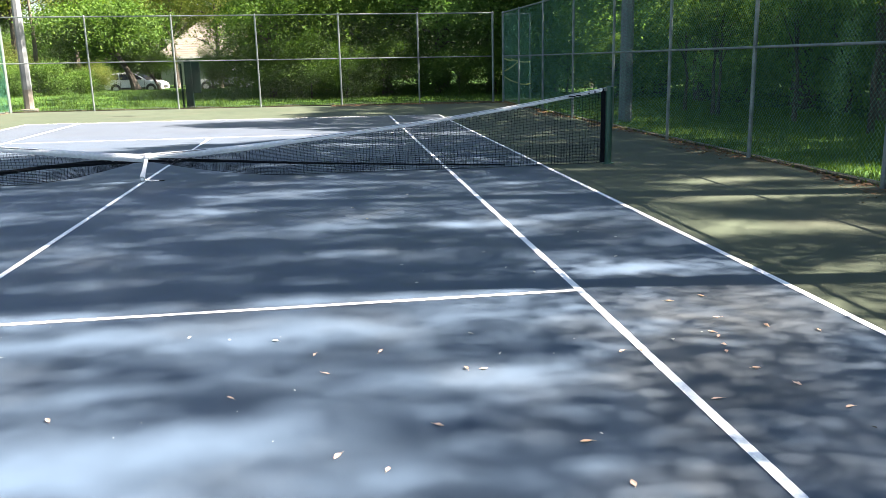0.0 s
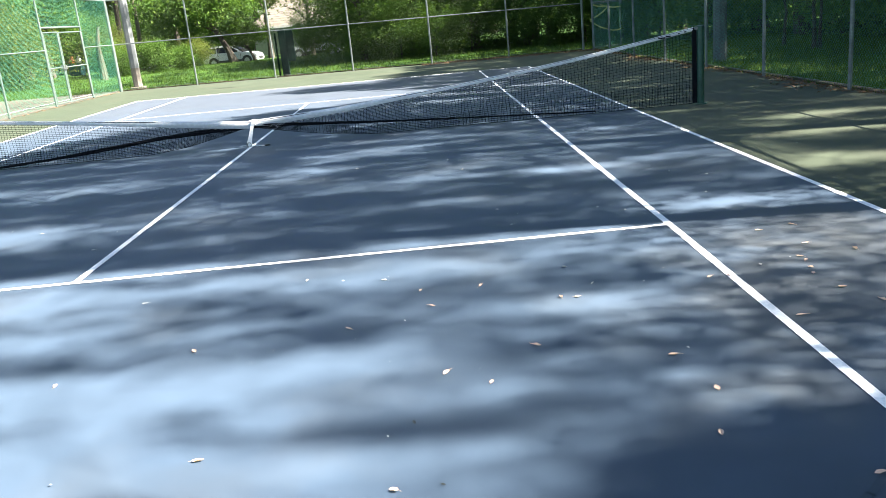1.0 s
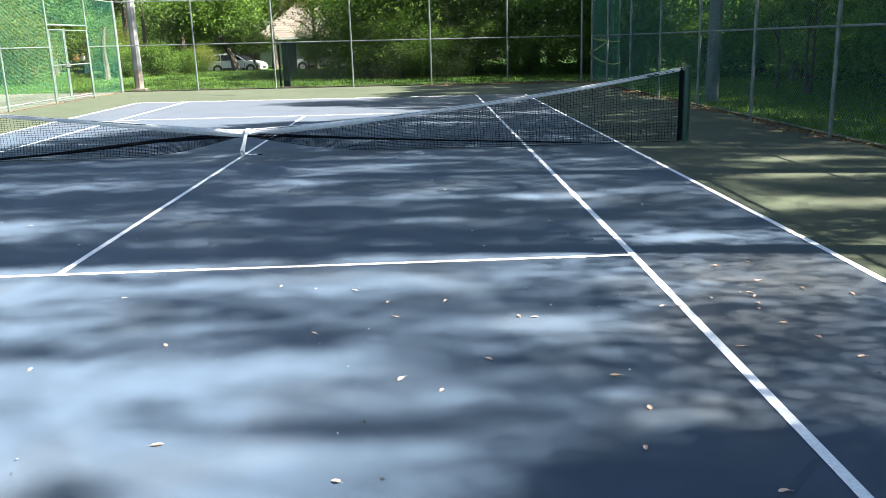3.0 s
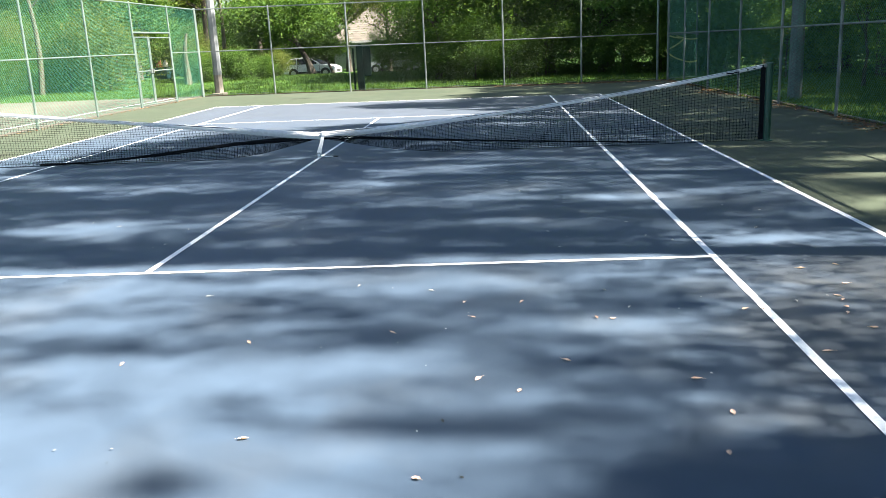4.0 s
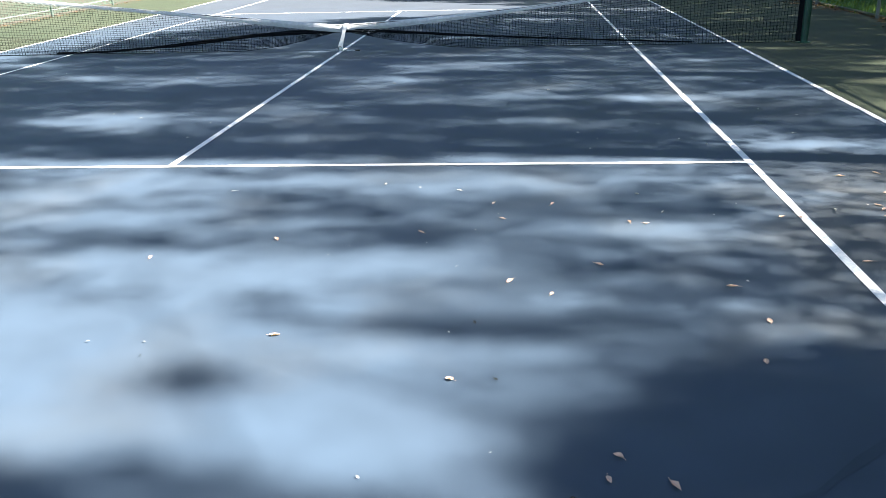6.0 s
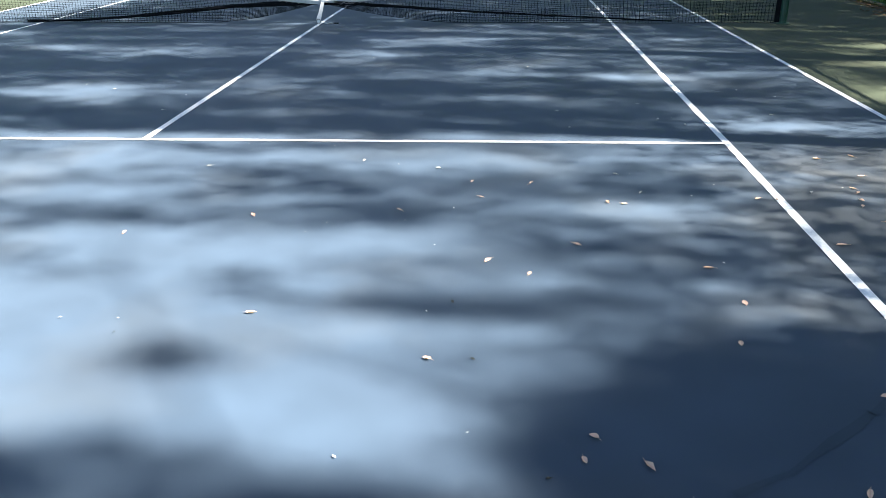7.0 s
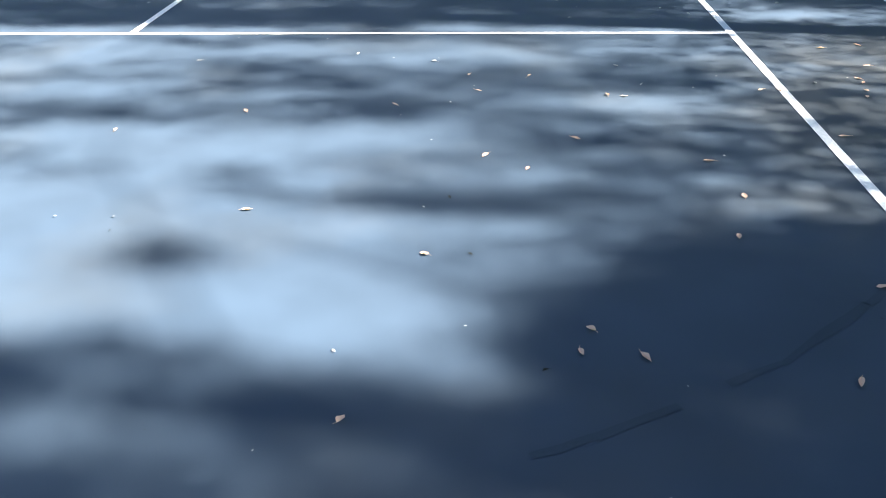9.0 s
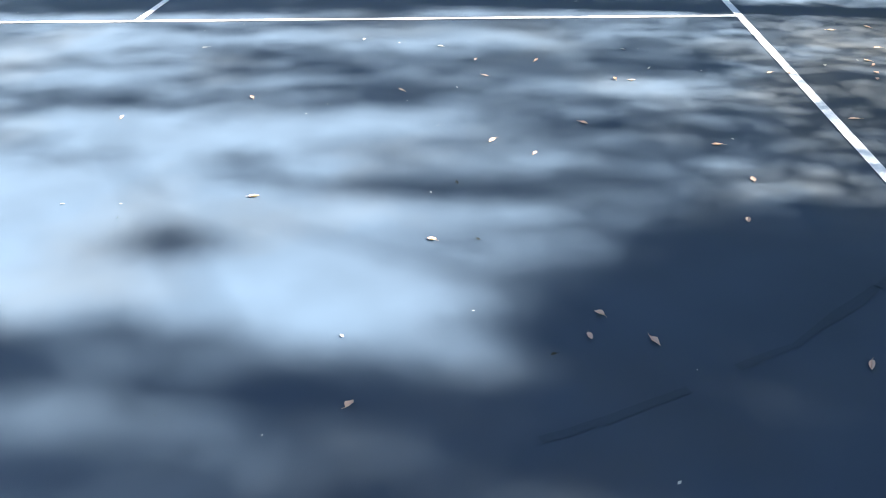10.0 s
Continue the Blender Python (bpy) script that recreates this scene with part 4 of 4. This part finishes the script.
def shade_trees():
    rng = np.random.default_rng(21)
    spots = [(15.4, -14), (16.2, -12.7), (15.3, -4), (16.4, 1.0), (15.2, 6.2), (16.0, 11.2), (15.2, 16.2), (15.8, 21.5), (15.0, 26.5), (16, 32)]
    clumps = {k: [] for k in range(len(spots))}
    step = 0.24
    for gy in (*np.arange(-13.4, -6.0, 0.09), *np.arange(-5.9, 18.2, step), *np.arange(18.4, 36, 0.42)):
        fine = 0.1 if gy < -6 else 0.19 if gy < -0.6 else step if gy < 18.3 else 0.4
        for gx in np.arange(-6.2 if gy < 18.3 else -10.0, 13.2, fine):
            x, y = gx + rng.uniform(-.5, .5) * fine, gy + rng.uniform(-.5, .5) * (0.09 if gy < -6 else step)
            c = cover(x, y)
            tau = 3.8 * min(2.6, max(0.0, c - 0.18))
            area = fine * (0.09 if gy < -6 else step) * SUN.z
            size = 0.02 if -10.9 < gy < -9.25 and 0.6 < x < 4.6 else 0.032 if -11.3 < gy < -9.1 and 0.3 < x < 5.5 else 0.028 if -9.3 < gy < -6.0 and x > 1.8 else 0.045 if -11.3 < gy < -0.6 else 0.085
            leaves = int(tau * area / (0.58 * size * size) * rng.uniform(0.85, 1.15) + rng.random())
            if leaves > 0:
                low = min(1.0, max(0.0, (x - 2.6) / 1.4)) if y < -5.6 and x < 8 else 0.0
                high = 14.2 - 7.0 * low + (2.2 - 1.2 * low) * noise.noise((x / 3.0, y / 3.0, 1.0)) + rng.uniform(-0.8, 0.8)
                p = Vector((x, y, 0)) + SUN * (high / SUN.z)
                k = min(range(len(spots)), key=lambda i: abs(spots[i][1] - p.y))
                clumps[k].append((p, leaves if gy < 18.3 else 2 * leaves, size, gy))
    for k, (tx, ty) in enumerate(spots):
        if not clumps[k]:
            continue
        tree = thing("tree", "tall forest tree leaning out over the fence", "tree", "shade trees", at=(0, 0, 0))
        base = lawn(tx, ty)
        c = np.array([tuple(q[0]) for q in clumps[k]])
        idx = np.repeat(np.arange(len(c)), [q[1] for q in clumps[k]])
        n = len(idx)
        size = np.array([q[2] for q in clumps[k]])[idx][:, None]
        p = c[idx] + rng.normal(size=(n, 3)) * np.array((0.15, 0.12, 0.2)) * np.array([0.4 if q[3] < -6 else 0.85 for q in clumps[k]])[idx][:, None]
        u = rng.normal(size=(n, 3))
        u /= np.linalg.norm(u, axis=1)[:, None]
        w = np.cross(u, rng.normal(size=(n, 3)))
        w /= np.linalg.norm(w, axis=1)[:, None]
        s = size * (0.6 + 0.8 * rng.random(n))[:, None]
        v = np.stack([p - u * s, p - w * s * 0.55, p + u * s, p + w * s * 0.55], 1).reshape(-1, 3)
        part("crown", quads("crown", v, M_LEAF_MID), M_LEAF_MID, tree)
        g, r = Geo(), random.Random(k)
        path = [Vector((tx - 0.25 * j + 0.12 * math.sin(j * 1.3 + k), ty + 0.1 * math.sin(j + k), base - 0.2 + 1.85 * j)) for j in range(8)]
        g.tube(path, [0.36, 0.27, 0.25, 0.23, 0.2, 0.17, 0.14, 0.09], 10)
        part("trunk", g, M_BARK, tree)
        for q in r.sample(range(len(c)), min(16, len(c))):
            a = path[r.choice((4, 5, 6, 7))]
            e = Vector(c[q])
            m = a.lerp(e, 0.55) + Vector((0, 0, 0.5))
            g = Geo()
            g.tube([a, a.lerp(m, 0.5), m, e], [0.02, 0.014, 0.009, 0.004], 5)
            part("limb", g, M_BARK, tree)


def quads(name, v, mat):
    """A mesh of loose leaf quads from four corners each."""
    n = len(v) // 4
    me = bpy.data.meshes.new(name)
    me.vertices.add(4 * n)
    me.vertices.foreach_set("co", v.ravel())
    me.loops.add(4 * n)
    me.loops.foreach_set("vertex_index", np.arange(4 * n, dtype=np.int32))
    me.polygons.add(n)
    me.polygons.foreach_set("loop_start", (np.arange(n) * 4).astype(np.int32))
    me.update(calc_edges=True)
    me.materials.append(mat)
    return me


shade_trees()


# ---- vehicles ----
def build_car(label, paint, at, turn):
    car = thing("car", label, "car", "parked cars", at=at)
    car.rotation_euler = (0, 0, radians(turn))
    side = [(-2.3, 0.35), (-2.36, 0.75), (-2.28, 1.06), (-1.2, 1.08), (0.95, 1.05), (1.75, 0.97), (2.2, 0.8), (2.33, 0.55), (2.3, 0.3)]
    roof = [(-2.24, 1.04), (-2.0, 1.42), (-1.55, 1.63), (-0.5, 1.69), (0.15, 1.62), (1.1, 1.04)]

    def hull(pts, half, name, mat, tuck=0.0, width=0.05):
        g, n = Geo(), len(pts)
        zmin, zmax = min(p[1] for p in pts), max(p[1] for p in pts)
        inset = [half - tuck * (p[1] - zmin) / (zmax - zmin) for p in pts]
        g.add([(x, -w, z) for (x, z), w in zip(pts, inset)] + [(x, w, z) for (x, z), w in zip(pts, inset)],
              [tuple(range(n)), tuple(reversed(range(n, 2 * n)))] + [(i, n + i, n + (i + 1) % n, (i + 1) % n) for i in range(n)])
        return bevel_part(name, g, mat, car, width)

    hull(side, 0.92, "body", paint, 0.03, 0.06)
    hull(roof, 0.86, "cabin", paint, 0.16, 0.06)
    for s in (-1, 1):
        for x0, x1, x2, x3 in ((-1.98, -1.6, -1.2, -1.14), (-1.06, -1.1, -0.22, -0.14), (-0.06, -0.12, 0.1, 0.86)):
            g = Geo()
            g.add([(x0, s * 0.868, 1.1), (x3, s * 0.868, 1.1), (x2, s * 0.762, 1.55), (x1, s * 0.762, 1.55), (x0, s * 0.8, 1.1), (x3, s * 0.8, 1.1), (x2, s * 0.69, 1.55), (x1, s * 0.69, 1.55)],
                  [(0, 1, 2, 3), (7, 6, 5, 4), (0, 4, 5, 1), (1, 5, 6, 2), (2, 6, 7, 3), (3, 7, 4, 0)])
            part("side_window", g, M_GLASS, car)
        for x in (-1.42, 1.42):
            wheel = new("wheel")
            wheel.parent = car
            wheel.location = (x, s * 0.83, 0.36)
            g = Geo()
            g.tube([(0, -0.11, 0), (0, -0.09, 0), (0, 0.09, 0), (0, 0.11, 0)], [0.31, 0.36, 0.36, 0.31], 22)
            part("tyre", g, M_TYRE, wheel)
            g = Geo()
            g.tube([(0, -0.118, 0), (0, 0.118, 0)], 0.23, 18)
            for k in range(5):
                w = 2 * math.pi * k / 5
                g.box((-0.02, -0.125, 0.02), (0.02, 0.125, 0.22), 0, Matrix.Rotation(w, 3, "Y"))
            part("rim", g, M_RIM, wheel)
            g = Geo()
            g.tube([(x, s * 0.80, 0.36), (x, s * 0.927, 0.36)], 0.43, 22)
            part("wheel_arch", g, M_TYRE, car)
        g = Geo()
        g.box((-0.98, min(s * 0.9, s * 0.937), 0.3), (0.98, max(s * 0.9, s * 0.937), 0.5))
        bevel_part("sill_cladding", g, M_TYRE, car, 0.012)
        for x in (-1.02, -0.1, 0.92):
            g = Geo()
            g.box((x - 0.012, min(s * 0.9, s * 0.926), 0.52), (x + 0.012, max(s * 0.9, s * 0.926), 1.05))
            part("door_seam", g, M_TYRE, car)
        g = Geo()
        g.box((2.05, s * 0.72 - 0.14, 0.68), (2.26, s * 0.72 + 0.14, 0.8))
        bevel_part("headlight", g, M_LENS, car, 0.02)
        g = Geo()
        g.box((-2.34, s * 0.76 - 0.1, 0.85), (-2.2, s * 0.76 + 0.1, 1.05))
        bevel_part("tail_light", g, M_REDLENS, car, 0.02)
        g = Geo()
        g.box((0.72, s * 0.98 - 0.09, 1.02), (0.86, s * 0.98 + 0.09, 1.15))
        bevel_part("mirror", g, paint, car, 0.02)
    g = Geo()
    g.add([(0.26, -0.68, 1.59), (0.26, 0.68, 1.59), (1.13, 0.78, 1.07), (1.13, -0.78, 1.07), (0.2, -0.68, 1.55), (0.2, 0.68, 1.55), (1.07, 0.78, 1.04), (1.07, -0.78, 1.04)],
          [(0, 3, 2, 1), (4, 5, 6, 7), (0, 1, 5, 4), (1, 2, 6, 5), (2, 3, 7, 6), (3, 0, 4, 7)])
    part("windscreen", g, M_GLASS, car)
    g = Geo()
    g.box((2.2, -0.5, 0.4), (2.34, 0.5, 0.62))
    bevel_part("grille", g, M_TYRE, car, 0.02)
    return car


zc = lawn(0, 60)
build_car("white parked SUV beyond the lawn", M_WHITECAR, (-13.0, 60, zc - 0.12), -8)
build_car("dark parked car half hidden by bushes", M_DARKCAR, (-18.6, 60.5, zc), -5)
build_car("pale parked car half hidden behind the park sign", M_WHITECAR, (-6.1, 61.0, zc - 0.1), 172)
sheet("parking_lot", [-60, -7], [57.5, 68.5], lambda x, y: lawn(x, y) + 0.01, (M_LOT,), label="dark asphalt parking strip", category="parking lot")


def litter_bin(x, y):
    """A wheeled bin with its lid open over two bags."""
    bin_ = thing("litter_bin", "teal litter bin with orange and white bags on the lawn", "bin", at=(x, y, lawn(x, y)))
    g = Geo()
    g.add([(-0.36, -0.36, 0.08), (0.36, -0.36, 0.08), (0.36, 0.36, 0.08), (-0.36, 0.36, 0.08), (-0.46, -0.44, 0.85), (0.46, -0.44, 0.85), (0.46, 0.44, 0.85), (-0.46, 0.44, 0.85)],
          [(0, 3, 2, 1), (4, 5, 6, 7), (0, 1, 5, 4), (1, 2, 6, 5), (2, 3, 7, 6), (3, 0, 4, 7)])
    bevel_part("body", g, M_TEAL, bin_, 0.04)
    g = Geo()
    g.box((-0.49, -0.47, 0.8), (0.49, 0.47, 0.88))
    bevel_part("rim", g, M_TEAL, bin_, 0.02)
    for dx, r, mat, label in ((-0.2, 0.24, M_ORANGE, "orange bag"), (0.2, 0.2, M_SEED, "white bag")):
        g = Geo()
        g.tube([(dx, 0, 0.86), (dx, 0, 0.95), (dx + 0.02, 0, 1.12), (dx + 0.03, 0, 1.25), (dx + 0.03, 0, 1.34)], [r * 0.8, r, r * 0.9, r * 0.35, r * 0.45], 10)
        part("bag", g, mat, bin_, label, True)
    for s in (-1, 1):
        g = Geo()
        g.tube([(s * 0.3, 0.36, 0.1), (s * 0.38, 0.36, 0.1)], 0.1, 14)
        part("wheel", g, M_TYRE, bin_)


litter_bin(-20.1, 45.0)


# ---- house ----
def build_house():
    house = thing("house", "low grey-white house with tan shingle roof", "house", at=(-7.05, 77, lawn(0, 75)))
    x0, x1, y0, y1, e, r = -6.3, 8.5, -5.0, 5.0, 2.75, 6.3
    g = Geo()
    g.box((x0, y0, -0.1), (x1, y1, e))
    part("wall", g, M_SIDING, house)
    for k in range(30):
        x = x0 + 0.25 + k * 0.49
        g = Geo()
        g.box((x - 0.03, y0 - 0.025, 0), (x + 0.03, y0, e - 0.02))
        part("batten", g, M_SIDING, house)
    o = 0.45
    a, b, c, d = Vector((x0 - o, y0 - o, e)), Vector((x1 + o, y0 - o, e)), Vector((x1 + o, y1 + o, e)), Vector((x0 - o, y1 + o, e))
    p, q = Vector((x0 + 3.4, 0, r)), Vector((x1 - 5.2, 0, r))
    g, t = Geo(), Vector((0, 0, -0.18))
    g.add([a, b, c, d, p, q, a + t, b + t, c + t, d + t], [(0, 1, 5, 4), (1, 2, 5), (2, 3, 4, 5), (3, 0, 4), (6, 9, 8, 7), (0, 6, 7, 1), (1, 7, 8, 2), (2, 8, 9, 3), (3, 9, 6, 0)])
    roof = part("roof", g, M_SHINGLE, house)
    for k in range(1, 16):
        u = k / 16
        l, m = a.lerp(p, u), b.lerp(q, u)
        g = Geo()
        g.box((l.x, l.y - 0.01, l.z - 0.02), (m.x, l.y + 0.05, l.z + 0.012))
        part("shingle_course", g, M_SHINGLE, roof)
    g = Geo()
    g.box((x0 - o, y0 - o - 0.04, e - 0.2), (x1 + o, y0 - o - 0.001, e - 0.01))
    part("fascia", g, M_TRIM, house)
    for x in (2.6, 6.0):
        win = new("window")
        win.parent = house
        win.location = (x, y0, 1.0)
        g = Geo()
        g.box((-0.65, -0.06, 0), (0.65, 0.0, 1.25))
        part("frame", g, M_TRIM, win)
        for s in (-0.3, 0.3):
            g = Geo()
            g.box((s - 0.25, -0.075, 0.08), (s + 0.25, -0.061, 1.17))
            part("pane", g, M_PANE, win)


build_house()


# ---- grass, litter and fallen leaves ----
def scatter(name, label, category, mat, n, spot, size, seed, upright=True):
    """Many small blades or leaves, one object."""
    rng, g = random.Random(seed), Geo()
    for _ in range(n):
        x, y, z = spot(rng)
        w, s = rng.uniform(0, 6.28), size * rng.uniform(0.5, 1.4)
        d = Vector((math.cos(w), math.sin(w), 0))
        o = Vector((x, y, z))
        if upright:
            tip = o + Vector((rng.uniform(-.5, .5) * s, rng.uniform(-.5, .5) * s, s))
            g.add([o - d * s * 0.09, o + d * s * 0.09, tip], [(0, 1, 2)])
        else:
            e = Vector((-d.y, d.x, 0)) * 0.45
            lift = Vector((0, 0, s * rng.uniform(0.05, 0.5)))
            g.add([o - d * s, o - e * s + lift, o + d * s + lift * rng.uniform(0, 1.4), o + e * s + lift * 0.4], [(0, 1, 2), (0, 2, 3)])
    return thing(name, label, category, kind="stuff", mesh=g.mesh(name, mat))


def beside(rng):
    x = 8.55 + 6.5 * rng.random() ** 1.4
    y = rng.uniform(-7, 19)
    return x, y, lawn(x, y) - 0.005


def beyond(rng):
    x, y = rng.uniform(-20, 12), 18.1 + 20 * rng.random() ** 1.3
    return x, y, lawn(x, y) - 0.005


def outside(rng):
    x, y = -17.5 - 8 * rng.random() ** 1.3, rng.uniform(0, 20)
    return x, y, lawn(x, y) - 0.005


scatter("grass", "tufts of lawn grass in tree shade", "grass", M_BLADE, 42000, beside, 0.09, 1)
scatter("grass", "tufts of sunlit lawn grass", "grass", M_BLADE, 42000, beyond, 0.10, 2)
scatter("grass", "tufts of grass beside the pavement", "grass", M_BLADE, 14000, outside, 0.11, 3)


def edge_litter(rng):
    y = rng.uniform(-6, 17.8)
    x = RIGHT - 0.02 - abs(rng.gauss(0, 0.16)) * (1.0 + 0.8 * math.sin(y * 1.3)) + 0.12
    return x, y, fall(y, x) + 0.006


def corner_litter(rng):
    x = rng.uniform(2.5, 8.4)
    y = FAR - 0.05 - abs(rng.gauss(0, 0.35))
    return x, y, fall(y, x) + 0.006


scatter("leaf_litter", "brown fallen leaves along the fence foot", "leaf litter", M_LITTER, 3600, edge_litter, 0.035, 4, False)
scatter("leaf_litter", "brown fallen leaves in the court corner", "leaf litter", M_LITTER, 1500, corner_litter, 0.04, 5, False)
for along_y in (True, False):
    g, a, b = Geo(), (-18.2 if along_y else LEFT - 0.1), (18.1 if along_y else RIGHT + 0.1)
    for k in range(36):
        u, v = a + (b - a) * k / 36, a + (b - a) * (k + 1) / 36
        top = fall((u + v) / 2, RIGHT) if along_y else fall(18, (u + v) / 2)
        top += 0.03 + 0.006 * math.sin(k * 2.1)
        g.box(*(((RIGHT + 0.06, u, -0.3), (RIGHT + 0.16, v, top)) if along_y else ((u, FAR + 0.06, -0.3), (v, FAR + 0.16, top))))
    thing("edging", "dirt-covered edging under the fence", "edging", kind="structure", mesh=g.mesh("edging", M_DIRT))


def fallen_leaf(x, y, seed, mat=M_DRY, size=0.021, label="curled tan dry leaf lying on the court", name="dry_leaf"):
    """A small curled leaf with a bent stalk."""
    r, g = random.Random(seed), Geo()
    long, wide, curl = size * r.uniform(0.8, 1.35), size * r.uniform(0.35, 0.62), size * r.uniform(0.15, 0.5)
    ribs = [(-1, 0.05), (-0.6, 0.7), (-0.1, 1.0), (0.45, 0.75), (1.0, 0.06)]
    for u, w in ribs:
        lift = 0.002 + curl * 0.5 * (u * u) * r.uniform(0.6, 1.3)
        for s in (-1, 0, 1):
            g.v.append((u * long, s * w * wide * r.uniform(0.8, 1.15), lift + abs(s) * curl * w * r.uniform(0.5, 1.3)))
    for k in range(4):
        for s in (0, 1):
            i = 3 * k + s
            g.f.append((i, i + 1, i + 4, i + 3))
            g.m.append(0)
    g.tube([(-long * 0.95, 0, 0.003), (-long * 1.3, wide * 0.2, 0.004 + curl * 0.2), (-long * 1.55, wide * 0.5, 0.004)], size * 0.03, 4)
    ob = thing(name, label, "leaf", "fallen leaves", mesh=g.mesh(name, mat), at=(x, y, fall(y, x) + 0.001))
    ob.rotation_euler = (0, 0, r.uniform(0, 6.28))
    return ob


LEAVES = [(2.25, -9.37), (1.50, -9.03), (2.65, -8.59), (2.89, -8.24), (2.46, -8.45), (3.46, -8.50), (3.53, -8.85), (3.42, -9.21), (2.81, -9.83), (2.77, -9.95),
          (2.96, -9.97), (3.55, -10.07), (3.81, -9.55), (2.09, -10.28), (0.60, -8.16), (1.97, -7.77), (1.19, -7.88), (2.35, -7.26), (2.41, -7.54), (2.70, -7.28), (3.11, -7.61),
          (3.20, -7.63), (3.95, -7.52), (4.05, -7.53), (4.16, -8.19), (4.54, -6.72), (4.54, -7.32), (4.51, -7.53), (4.78, -6.65), (4.68, -7.08), (4.54, -7.40),
          (4.48, -7.62), (4.88, -7.28), (5.12, -7.41), (4.51, -7.88), (4.60, -8.10), (4.68, -8.38)]
for k, (x, y) in enumerate(LEAVES):
    fallen_leaf(x + 0.022, y - 0.018, 100 + k)
for k, (x, y) in enumerate([(2.68, -10.06), (2.44, -9.38), (2.34, -8.91), (4.68, -8.6), (3.9, -10.0)]):
    fallen_leaf(x, y, 200 + k, M_CRACK, 0.014, "shrivelled dark leaf lying on the court")
for k, (x, y) in enumerate([(3.33, -2.09), (2.82, -3.46), (2.69, -2.80), (4.86, -4.84), (4.61, -4.57), (4.63, -5.52), (3.74, -5.67), (3.91, -5.85), (-0.22, -5.45), (-0.23, -4.87),
                            (-1.34, -4.42), (-0.98, -4.63), (1.16, -2.90), (1.69, -2.81), (5.92, 1.05), (3.67, -5.14), (3.05, -5.95), (2.99, -5.42), (3.34, -7.45), (4.30, -7.42),
                            (3.24, -7.10), (1.66, -6.86), (2.15, -7.01), (0.68, -7.00)]):
    fallen_leaf(x, y, 300 + k, M_SEED, 0.017, "small pale catkin scrap on the court", "leaf_scrap")


def flecks(rng):
    y = -10.8 + 16.5 * rng.random()
    x = rng.uniform(-3.5, 8.2)
    return x, y, fall(y, x) + 0.0055


scatter("petal_flecks", "tiny pale petals scattered over the court", "petals", M_SEED, 260, flecks, 0.0075, 7, False)
scatter("dark_flecks", "tiny dark crumbs scattered over the court", "crumbs", M_CRACK, 170, flecks, 0.006, 8, False)


def sunny_litter(rng):
    y = rng.uniform(-4, 17.5)
    return LEFT + 0.02 + abs(rng.gauss(0, 0.1)), y, fall(y, LEFT) + 0.006


scatter("leaf_litter", "thin line of brown leaves under the sunlit fence", "leaf litter", M_LITTER, 700, sunny_litter, 0.03, 9, False)
